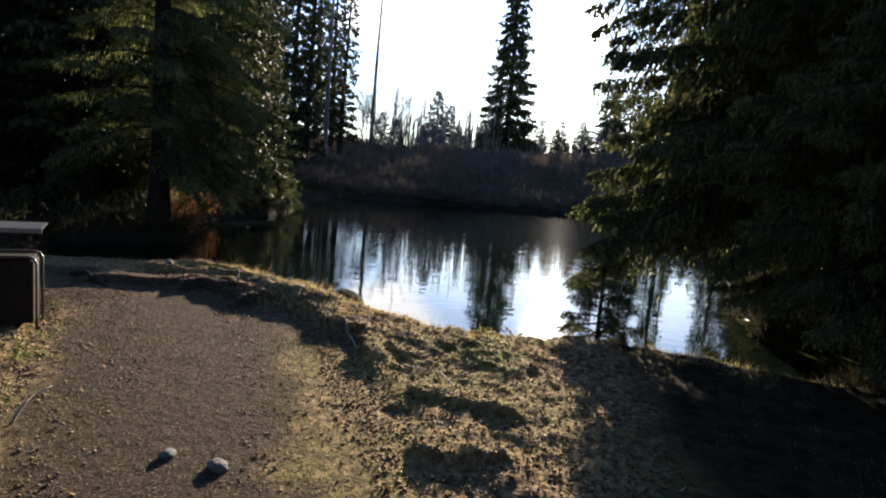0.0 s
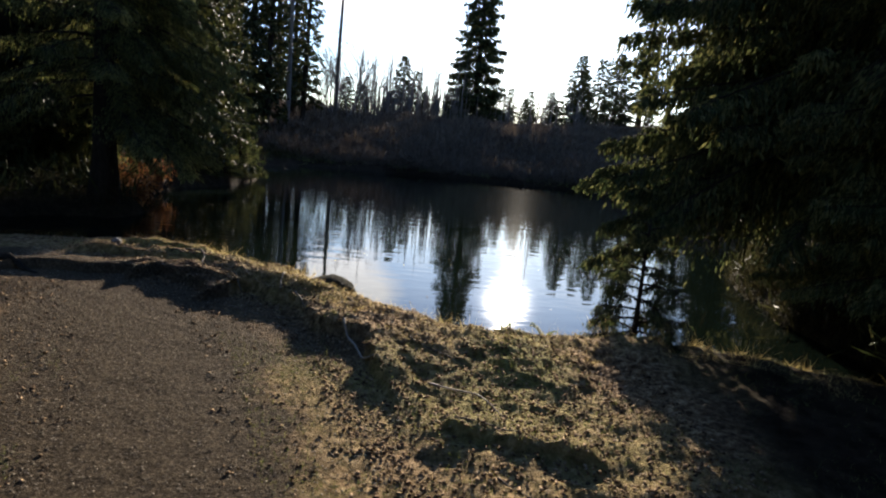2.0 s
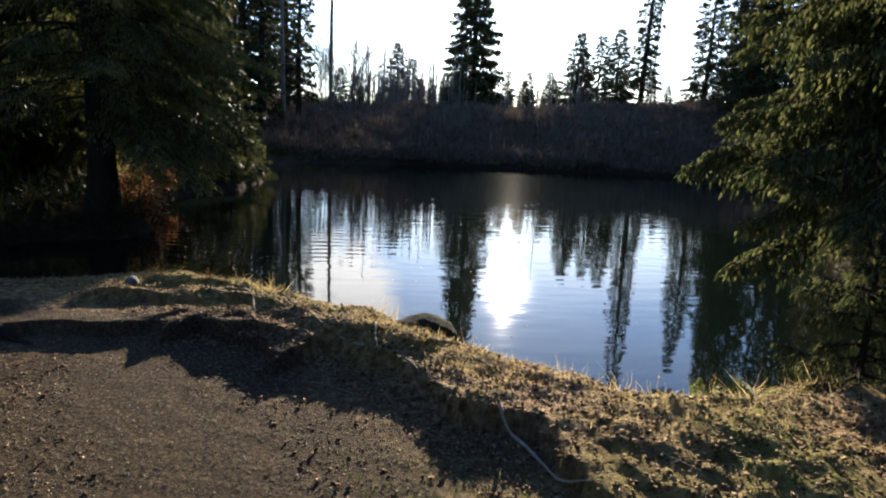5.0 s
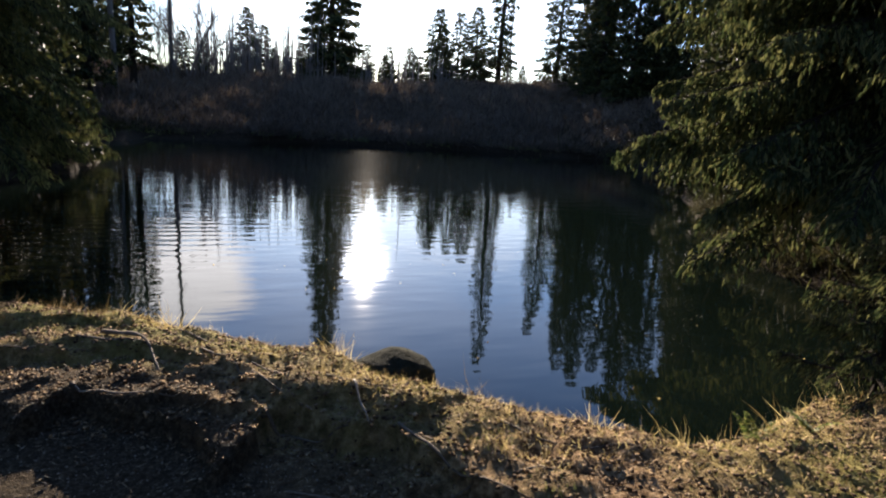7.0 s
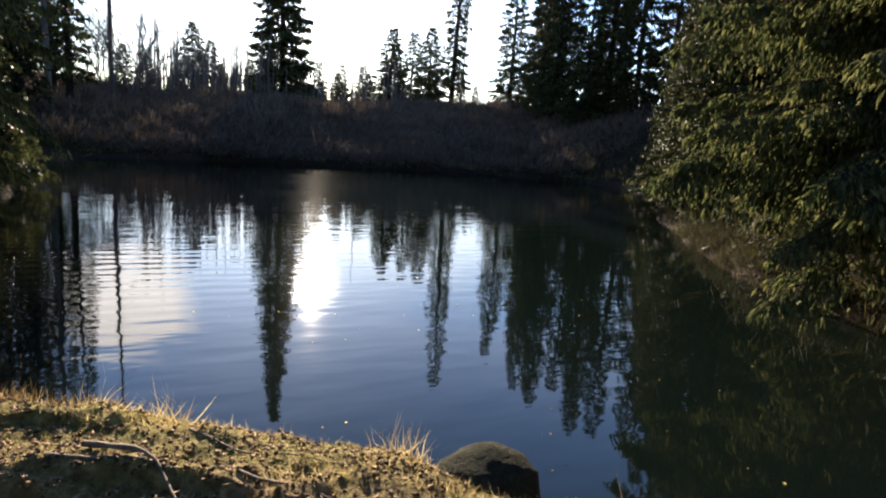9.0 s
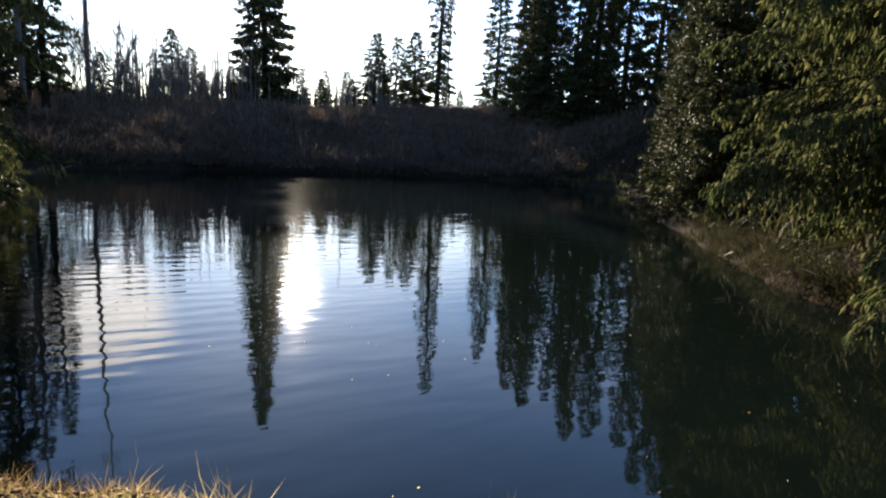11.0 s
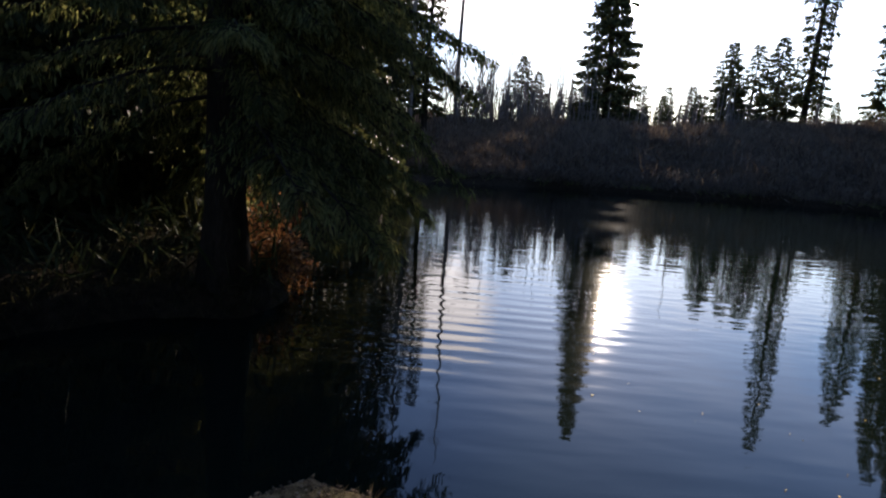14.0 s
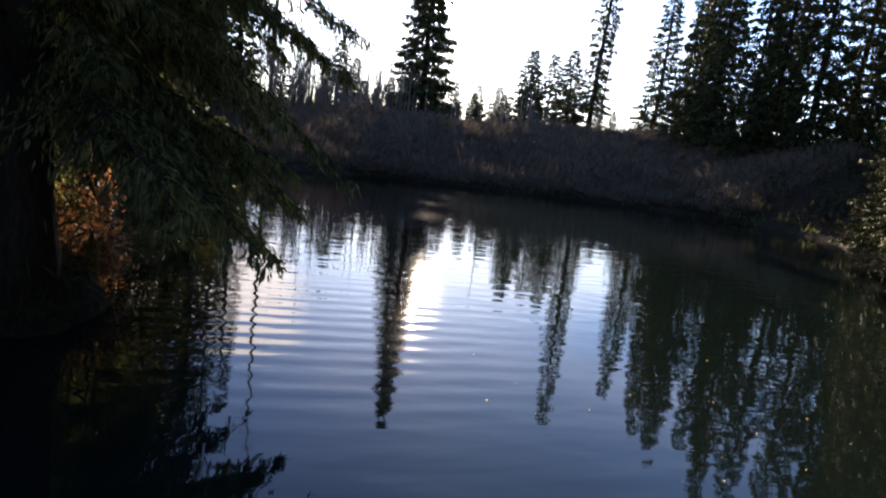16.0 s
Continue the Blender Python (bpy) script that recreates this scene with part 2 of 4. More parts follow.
def ground_material():
    """Forest soil, gravel on the path, moss, and litter with painted shade, by the masks kept on the mesh."""
    m = bpy.data.materials.new("ground_soil_gravel_moss")
    m.use_nodes = True
    t = m.node_tree
    b = t.nodes["Principled BSDF"]
    c = t.nodes.new("ShaderNodeTexCoord")
    at = t.nodes.new("ShaderNodeAttribute")
    at.attribute_name = "cover"
    sep = t.nodes.new("ShaderNodeSeparateColor")
    t.links.new(at.outputs["Color"], sep.inputs[0])

    def ramped(scale, detail, stops, p0=0.32, p1=0.68):
        n = node(t, "ShaderNodeTexNoise", Scale=scale, Detail=detail, Roughness=0.7)
        t.links.new(c.outputs["Object"], n.inputs["Vector"])
        r = t.nodes.new("ShaderNodeValToRGB")
        e = r.color_ramp.elements
        e[0].position, e[0].color = p0, (*stops[0], 1)
        e[1].position, e[1].color = p1, (*stops[-1], 1)
        if len(stops) > 2:
            e.new((p0 + p1) / 2).color = (*stops[1], 1)
        t.links.new(n.outputs["Fac"], r.inputs["Fac"])
        return n, r

    n1, soil = ramped(16, 10, [(0.055, 0.034, 0.019), (0.25, 0.155, 0.08), (0.54, 0.37, 0.2)], 0.38, 0.64)
    n2, gravel = ramped(42, 6, [(0.026, 0.019, 0.012), (0.064, 0.047, 0.029), (0.15, 0.112, 0.072)])
    # needle litter colour, which also paints shade on the ground
    n4, duff_shade = ramped(6, 8, [(0.012, 0.009, 0.006), (0.03, 0.021, 0.013), (0.058, 0.041, 0.024)])
    n3, moss = ramped(14, 8, [(0.065, 0.06, 0.018), (0.2, 0.172, 0.052), (0.4, 0.33, 0.125)])
    last = soil
    for source, mask in ((moss, "Green"), (duff_shade, "Blue"), (gravel, "Red")):
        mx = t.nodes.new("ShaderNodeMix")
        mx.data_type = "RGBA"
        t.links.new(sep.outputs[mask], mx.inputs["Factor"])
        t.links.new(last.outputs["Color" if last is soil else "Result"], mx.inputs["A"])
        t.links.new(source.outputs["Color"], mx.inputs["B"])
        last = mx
    t.links.new(last.outputs["Result"], b.inputs["Base Color"])
    b.inputs["Roughness"].default_value = 0.92
    b.inputs["Specular IOR Level"].default_value = 0.03
    bp = node(t, "ShaderNodeBump", Strength=0.9, Distance=0.03)
    t.links.new(n2.outputs["Fac"], bp.inputs["Height"])
    bq = node(t, "ShaderNodeBump", Strength=1.0, Distance=0.06)
    t.links.new(n1.outputs["Fac"], bq.inputs["Height"])
    t.links.new(bp.outputs[0], bq.inputs["Normal"])
    t.links.new(bq.outputs[0], b.inputs["Normal"])
    return m


GROUND = ground_material()


# ---- mesh helpers ----
def mesh_np(name, verts, tris, mat, smooth=False):
    """A triangle mesh from arrays."""
    verts, tris = np.asarray(verts, np.float32), np.asarray(tris, np.int32)
    me = bpy.data.meshes.new(name)
    me.vertices.add(len(verts))
    me.vertices.foreach_set("co", verts.ravel())
    me.loops.add(tris.size)
    me.loops.foreach_set("vertex_index", tris.ravel())
    me.polygons.add(len(tris))
    me.polygons.foreach_set("loop_start", np.arange(0, tris.size, 3, dtype=np.int32))
    me.update(calc_edges=True)
    me.materials.append(mat)
    if smooth:
        me.polygons.foreach_set("use_smooth", np.ones(len(tris), bool))
    return me


class Pile:
    """Gathers pieces of geometry that belong to one mesh."""

    def __init__(self):
        self.v, self.f, self.n = [], [], 0

    def add(self, v, f):
        self.v.append(np.asarray(v, float))
        self.f.append(np.asarray(f) + self.n)
        self.n += len(v)

    def mesh(self, name, mat, smooth=False):
        return mesh_np(name, np.concatenate(self.v), np.concatenate(self.f), mat, smooth)


def tube(points, radii, sides=6, cap=True):
    """A tapered tube along points."""
    p = np.asarray(points, float)
    r = np.asarray(radii, float)
    k = len(p)
    tang = np.gradient(p, axis=0)
    tang /= np.linalg.norm(tang, axis=1)[:, None] + 1e-9
    ref = np.array([0.3, 0.2, 0.93]) if abs(tang[:, 2].mean()) < 0.8 else np.array([1.0, 0.1, 0.0])
    u = np.cross(tang, ref)
    u /= np.linalg.norm(u, axis=1)[:, None] + 1e-9
    w = np.cross(tang, u)
    a = np.linspace(0, 2 * np.pi, sides, endpoint=False)
    ring = u[:, None] * np.cos(a)[None, :, None] + w[:, None] * np.sin(a)[None, :, None]
    v = (p[:, None] + ring * r[:, None, None]).reshape(-1, 3)
    f = []
    for i in range(k - 1):
        for j in range(sides):
            q, s = i * sides + j, i * sides + (j + 1) % sides
            f += [(q, s, s + sides), (q, s + sides, q + sides)]
    if cap:
        v = np.vstack([v, p[0], p[-1]])
        for j in range(sides):
            f += [(k * sides, (j + 1) % sides, j), (k * sides + 1, (k - 1) * sides + j, (k - 1) * sides + (j + 1) % sides)]
    return v, f


SPINDLE_V = np.array([(0, 0, 0), (1, 0, 0.35), (-0.5, 0.87, 0.3), (-0.5, -0.87, 0.4), (0, 0, 1)])
SPINDLE_F = np.array([(0, 2, 1), (0, 3, 2), (0, 1, 3), (1, 2, 4), (2, 3, 4), (3, 1, 4)])
KITE_V = np.array([(0, 0, 0), (1, 0.15, 0.45), (-0.9, 0.2, 0.6), (0.1, -0.1, 1)])
KITE_F = np.array([(0, 1, 3), (0, 3, 2)])
SPRAY_V = np.array([(0, 0, 0), (1, 0, 0.4), (-0.9, 0.1, 0.5), (0, 0.1, 1), (0, 0, 0.05), (0.1, 1, 0.45), (0, -0.9, 0.55), (0.1, 0, 0.95)])
SPRAY_F = np.array([(0, 1, 3), (0, 3, 2), (4, 5, 7), (4, 7, 6)])
BLADE_V = np.array([(0.5, 0, 0), (-0.5, 0, 0), (0.3, 0.6, 0.55), (-0.3, 0.6, 0.55), (0, 2.4, 1)])
BLADE_F = np.array([(0, 1, 2), (1, 3, 2), (2, 3, 4)])


def scatter(pile, pos, axis, length, width, tv, tf, rng):
    """Copies of a small template, each along its own axis, into a pile."""
    n = len(pos)
    if not n:
        return
    ax = axis / (np.linalg.norm(axis, axis=1)[:, None] + 1e-9)
    ref = rng.normal(size=(n, 3))
    u = np.cross(ax, ref)
    u /= np.linalg.norm(u, axis=1)[:, None] + 1e-9
    w = np.cross(ax, u)
    length, width = np.broadcast_to(length, n), np.broadcast_to(width, n)
    v = (pos[:, None] + tv[None, :, 0:1] * (u * width[:, None])[:, None] + tv[None, :, 1:2] * (w * width[:, None])[:, None]
         + tv[None, :, 2:3] * (ax * length[:, None])[:, None])
    f = tf[None] + (np.arange(n) * len(tv))[:, None, None]
    pile.add(v.reshape(-1, 3), f.reshape(-1, 3))


def fbm(x, y, scale, octaves=4, seed=0):
    """Value noise in the plane, about -1 to 1."""
    total, amp, norm = 0.0, 1.0, 0.0
    for o in range(octaves):
        px, py = x * scale + 17.3 * o + seed * 7.7, y * scale - 9.1 * o + seed * 3.3
        ix, iy = np.floor(px), np.floor(py)
        fx, fy = px - ix, py - iy
        fx, fy = fx * fx * (3 - 2 * fx), fy * fy * (3 - 2 * fy)

        def cell(a, b):
            h = np.sin(a * 127.1 + b * 311.7 + seed * 13.0) * 43758.5453
            return 2 * (h - np.floor(h)) - 1
        top = cell(ix, iy) * (1 - fx) + cell(ix + 1, iy) * fx
        low = cell(ix, iy + 1) * (1 - fx) + cell(ix + 1, iy + 1) * fx
        total = total + amp * (top * (1 - fy) + low * fy)
        norm += amp
        amp, scale = amp * 0.5, scale * 2
    return total / norm


def step(a, b, x):
    k = np.clip((x - a) / (b - a), 0, 1)
    return k * k * (3 - 2 * k)


def part(name, data, parent, label="", kind=""):
    ob = new(name, data)
    ob.parent = parent
    return tagged(ob, label, kind=kind)


# ---- ground and water ----
SHORE = [(-4.18, 9.6), (-3.72, 9.42), (-3.28, 9.1), (-2.67, 8.78), (-1.95, 8.23), (-1.4, 7.85), (-0.93, 7.2), (-0.6, 6.9), (-0.2, 6.6), (0.25, 6.4),
         (0.75, 6.4), (1.3, 6.6), (2.05, 6.7), (3.05, 6.3), (4.1, 5.7), (4.7, 5.9), (5.0, 6.8), (5.0, 8.5), (6, 11.5), (8.5, 15), (12, 19.5), (17, 24.5), (22, 31),
         (21.8, 36.5), (18, 40), (12, 41), (2, 40.5), (-6, 38.5), (-8.5, 33), (-7.5, 28), (-6.2, 24), (-6.2, 20.5), (-7, 18.5), (-7.2, 16.5),
         (-6.4, 14.6), (-5.7, 13.2), (-5.9, 12.4), (-6.9, 12.1), (-7.6, 11.2), (-7.5, 9.9), (-6.4, 8.9), (-5.3, 8.75), (-4.65, 9.15)]
TRAIL = [(0.3, -6), (-0.3, -2), (-0.6, 0.4), (-1.05, 2.2), (-2.05, 4.9), (-3.3, 6.75), (-4.6, 7.35), (-7, 7.5), (-14, 8.5)]


def shore_distance(x, y):
    """Metres from the shoreline, positive on land."""
    best = np.full(np.shape(x), 1e9)
    inside = np.zeros(np.shape(x), bool)
    n = len(SHORE)
    for i in range(n):
        (ax, ay), (bx, by) = SHORE[i], SHORE[(i + 1) % n]
        dx, dy = bx - ax, by - ay
        k = np.clip(((x - ax) * dx + (y - ay) * dy) / (dx * dx + dy * dy), 0, 1)
        best = np.minimum(best, np.hypot(x - ax - k * dx, y - ay - k * dy))
        cross = ((ay > y) != (by > y)) & (x < dx * (y - ay) / (dy if dy else 1e-9) + ax)
        inside ^= cross
    return np.where(inside, -best, best)


def trail_distance(x, y):
    best = np.full(np.shape(x), 1e9)
    for (ax, ay), (bx, by) in zip(TRAIL, TRAIL[1:]):
        dx, dy = bx - ax, by - ay
        k = np.clip(((x - ax) * dx + (y - ay) * dy) / (dx * dx + dy * dy), 0, 1)
        best = np.minimum(best, np.hypot(x - ax - k * dx, y - ay - k * dy))
    return best


RIM = [(-4.6, 8.35), (-3.75, 7.75), (-3.1, 7.2), (-2.9, 7.0), (-2.4, 6.83), (-2.02, 6.55), (-1.62, 6.39), (-1.42, 6.34), (-1.06, 5.7), (-0.68, 5.52), (-0.6, 5.05), (-0.5, 4.7), (-0.3, 3.9), (0.2, 2.0), (0.5, -4)]


def rim_offset(x, y):
    """Signed metres from the broken bank edge, positive towards the water."""
    best, signed = np.full(np.shape(x), 1e9), np.zeros(np.shape(x))
    for (ax, ay), (bx, by) in zip(RIM, RIM[1:]):
        dx, dy = bx - ax, by - ay
        k = np.clip(((x - ax) * dx + (y - ay) * dy) / (dx * dx + dy * dy), 0, 1)
        dist = np.hypot(x - ax - k * dx, y - ay - k * dy)
        side = np.where(dx * (y - ay) - dy * (x - ax) > 0, dist, -dist)
        signed = np.where(dist < best, side, signed)
        best = np.minimum(best, dist)
    return signed


# sods torn along their edges: the line of each edge, its height, and how far the sod runs back
SCARPS = [([(-2.35, 6.3), (-2.18, 6.32), (-2.06, 6.5), (-1.98, 6.58), (-1.9, 6.63), (-1.62, 6.4), (-1.42, 6.36), (-1.22, 5.97), (-1.06, 5.69), (-0.8, 5.59), (-0.66, 5.48), (-0.6, 5.05), (-0.48, 4.6), (-0.3, 3.9)], 0.136, 1.59),
          ([(-3.08, 6.8), (-2.95, 6.9), (-2.89, 7.08), (-2.62, 6.88), (-2.38, 6.83), (-2.13, 6.58), (-1.9, 6.62)], 0.149, 0.77),
          ([(-4.4, 6.7), (-4.1, 6.9), (-3.9, 6.98), (-3.42, 6.93), (-3.25, 7.08), (-3.08, 7.22), (-2.8, 7.1)], 0.109, 0.64),
          ([(-3.3, 7.85), (-3.02, 7.75), (-2.82, 7.7), (-2.6, 7.56), (-2.37, 7.27), (-2.15, 7.05), (-1.9, 6.95)], 0.138, 0.89),
          ([(-4.2, 7.75), (-3.85, 7.85), (-3.45, 7.84), (-3.15, 7.72), (-2.95, 7.5)], 0.118, 0.77),
          ([(-2.75, 7.3), (-2.5, 7.2), (-2.2, 6.98)], 0.090, 0.51),
          ([(-1.5, 6.05), (-1.25, 5.98), (-1.1, 5.9), (-0.85, 5.85)], 0.044, 0.44),
          ([(-3.9, 8.45), (-3.5, 8.35), (-3.1, 8.3), (-2.8, 8.0)], 0.099, 0.77),
          ([(-0.4, 5.3), (-0.1, 5.05), (0.15, 4.9), (0.5, 4.95)], 0.056, 0.58),
          ([(-0.2, 4.15), (0.1, 4.05), (0.35, 3.85), (0.8, 3.8)], 0.062, 0.64),
          ([(-0.1, 3.2), (0.25, 3.1), (0.6, 3.2)], 0.056, 0.58)]


def scarp_height(x, y):
    """Height that the torn sods add, steep at their edges and falling away behind."""
    wx = x + 0.08 * fbm(x, y, 3.0, 3, 51) + 0.03 * fbm(x, y, 9.0, 2, 52)
    wy = y + 0.08 * fbm(x, y, 3.0, 3, 53) + 0.03 * fbm(x, y, 9.0, 2, 54)
    total = np.zeros(np.shape(x))
    for line, high, back in SCARPS:
        best, signed, along = np.full(np.shape(x), 1e9), np.zeros(np.shape(x)), np.zeros(np.shape(x))
        n = len(line) - 1
        for i in range(n):
            (ax, ay), (bx, by) = line[i], line[i + 1]
            dx, dy = bx - ax, by - ay
            k = np.clip(((wx - ax) * dx + (wy - ay) * dy) / (dx * dx + dy * dy), 0, 1)
            dist = np.hypot(wx - ax - k * dx, wy - ay - k * dy)
            nearer = dist < best
            signed = np.where(nearer, np.where(dx * (wy - ay) - dy * (wx - ax) > 0, dist, -dist), signed)
            along = np.where(nearer, (i + k) / n, along)
            best = np.minimum(best, dist)
        ends = step(0, 0.14, along) * step(1, 0.86, along)
        total = np.maximum(total, 0.2 * total + high * ends * step(-0.005, 0.025, signed) * np.clip(1 - signed / back, 0, 1))
    return total


def ground_height(x, y):
    """Height of the ground, and masks for gravel, moss, and litter with painted shade."""
    x, y = np.asarray(x, float), np.asarray(y, float)
    d = shore_distance(x, y) + 0.1 * fbm(x, y, 1.7, 3, 5)
    trail = trail_distance(x, y) + 0.22 * fbm(x, y, 0.9, 3, 2) + 0.14 * fbm(x, y, 3.6, 3, 21)
    near = np.clip(1 - np.hypot(x + 1.5, y - 6) / 14, 0, 1)
    bank = 0.30 * step(-0.05, 0.22, d) + 0.2 * step(0.3, 1.5, d)
    land = bank + 0.012 * np.clip(d - 2, 0, 60)
    west = step(-0.6, 0.6, (-1.0 - 0.5 * (y - 2.0)) - x) * step(9.5, 7.5, y)
    land = land * (1 - west) + np.minimum(land, 0.37) * west
    near_water = step(7.5, 5.0, x) * step(1.0, 2.2, y) * step(-5.0, -4.5, x)
    # hillside across the pond, rise to the right and gentle rise to the left
    ridge = 3.6 + 0.10 * np.clip(x - 12, 0, 40)
    hill = np.maximum(ridge * step(38, 64, y), 4.6 * step(20, 33, x) * step(16, 28, y)) + 2.0 * step(-9, -40, x) + 0.5 * fbm(x, y, 0.12, 3, 11)
    land = land + np.maximum(hill, 0) * step(0.2, 5, d)
    # worn path lies lower; a broken scarp parts it from the bank
    off = rim_offset(x, y) - 0.02 + 0.12 * fbm(x, y, 1.3, 3, 9) + 0.1 * fbm(x, y, 5.0, 3, 14)
    water_side = step(-0.3, 0.3, x + 2.05 + 0.6 * (y - 4.9) + 0.2) * step(9.6, 8.8, y) * step(-4.9, -4.4, x)
    ledge = 0.36 + 0.02 * step(0, 0.6, off)
    slope = 0.22 * step(-0.06, 0.2, d) + 0.26 * np.clip((d - 0.05) / 0.75, 0, 1)
    bank_side = np.minimum(ledge, slope)
    cut = 1 - step(0.92, 1.32, trail)
    land = (land * (1 - cut) + 0.36 * cut) * (1 - water_side * near_water) + bank_side * water_side * near_water
    rough = step(-0.05, 0.15, off) * water_side + (1 - cut) * (1 - water_side)
    land = land + near * rough * step(0.03, 0.4, d) * (0.025 * fbm(x, y, 1.3, 4, 3) + 0.03 * fbm(x, y, 4.5, 3, 4))
    # stepped, broken turf between the scarp and the water
    turf = step(0.1, 0.3, off) * step(0.3, 0.6, d) * water_side * near_water * (0.5 + 0.5 * step(4.3, 5.1, y))
    lump = 2.6 * fbm(x, y, 0.95, 3, 15) + 0.35 * fbm(x, y, 3.0, 2, 16)
    terrace = np.floor(lump) + step(0.84, 0.96, lump - np.floor(lump))
    land = land + near * turf * 0.04 * terrace
    land = land + near * (0.024 + 0.014 * rough) * fbm(x, y, 9.0, 4, 6) * (0.35 + 0.65 * rough)
    around = (x > -5) & (x < 1.4) & (y > 2.6) & (y < 9.6)
    if np.any(around):
        torn = np.zeros(np.shape(x))
        torn[around] = scarp_height(x[around], y[around])
        land = land + torn * step(0.1, 0.45, d)
    land = land + 0.16 * fbm(x, y, 1.1, 3, 33) * step(-5.2, -6.0, x) * step(0.0, 0.4, d) * step(9.0, 10.0, y)
    land = land - 0.02 * step(8.5, 9.1, y) * step(-2.6, -3.1, x) * step(-4.7, -4.2, x)
    z = np.where(d > -0.05, land, np.maximum(-1.6, -0.12 + d * 0.45))
    open_side = step(-0.2, 0.5, x + 1.05 + 0.37 * (y - 2.2)) * step(1.8, 3.0, y) * step(5.3, 4.6, y)
    patchy = 0.3 * open_side + 0.28 * fbm(x, y, 1.1, 3, 23) * open_side + 0.15 * fbm(x, y, 3.0, 3, 7) + 0.9 * step(7.2, 8.0, y + 0.3 * fbm(x, y, 1.2, 2, 17))
    gravel = np.maximum(step(1.1, 0.75, trail + patchy), 0.8 * step(0.05, -0.1, off) * water_side * step(4.7, 5.3, y) * step(7.6, 7.1, y))
    gravel = gravel * np.clip(1.05 + 0.75 * fbm(x, y, 0.7, 4, 19), 0.25, 1)
    moss = np.clip(0.3 + 1.1 * fbm(x, y, 0.9, 3, 8) + 0.25 * step(1.2, 0.2, d), 0, 1) * (1 - gravel)
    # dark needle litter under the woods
    duff_shade = np.clip(1.75 - near * 2.3 + 0.3 * fbm(x, y, 0.5, 3, 12), 0, 1) * (1 - gravel)
    # cast shadow of the spruces on the right bank, painted into the ground
    duff_shade = np.maximum(duff_shade, step(1.0, 2.3, x - 0.25 * (y - 4.0) + 0.5 * fbm(x, y, 0.9, 3, 37)) * (1 - gravel))
    # shade on the bin's side of the path, put into the ground colour
    duff_shade = np.maximum(duff_shade, 0.9 * step(-3.7, -4.7, x + 0.5 * fbm(x, y, 0.8, 3, 39)) * step(6.8, 6.2, y) * (1 - gravel))
    # shade of the left shore, put into the ground colour
    duff_shade = np.maximum(duff_shade, step(-4.9, -5.6, x) * step(8.2, 9.2, y))
    return z, gravel, moss, duff_shade


def axis_lines(lo, hi, fine, far):
    mid = np.arange(lo, hi, fine)
    grow, up = [], fine
    p = 0.0
    while p < far:
        up = min(up * 1.13, 60)
        p += up
        grow.append(p)
    grow = np.array(grow)
    return np.concatenate([(lo - grow)[::-1], mid, hi + grow])


gx, gy = axis_lines(-5.0, 2.8, 0.026, 900), axis_lines(1.0, 9.8, 0.026, 900)
GX, GY = np.meshgrid(gx, gy)
gz, g_gravel, g_moss, g_duff_shade = ground_height(GX, GY)
nx, ny = len(gx), len(gy)
idx = np.arange(nx * ny).reshape(ny, nx)
quads = np.stack([idx[:-1, :-1], idx[:-1, 1:], idx[1:, 1:], idx[1:, :-1]], -1).reshape(-1, 4)
ground_me = mesh_np("ground", np.stack([GX, GY, gz], -1).reshape(-1, 3), np.concatenate([quads[:, [0, 1, 2]], quads[:, [0, 2, 3]]]), GROUND, True)
cover = ground_me.color_attributes.new("cover", "FLOAT_COLOR", "POINT")
cover.data.foreach_set("color", np.stack([g_gravel, g_moss, g_duff_shade, 0 * gz + 1], -1).astype(np.float32).ravel())
tagged(new("ground", ground_me), "brown forest soil with moss and a gravel footpath", "ground", kind="structure")


def ground_z(x, y):
    return float(ground_height(np.array([x]), np.array([y]))[0][0])


water_me = mesh_np("water", [(-16, 5.5, 0), (34, 5.5, 0), (34, 52, 0), (-16, 52, 0)], [(0, 1, 2), (0, 2, 3)], WATER)
tagged(new("water", water_me), "calm dark pond water reflecting sky and trees", "pond", kind="structure")


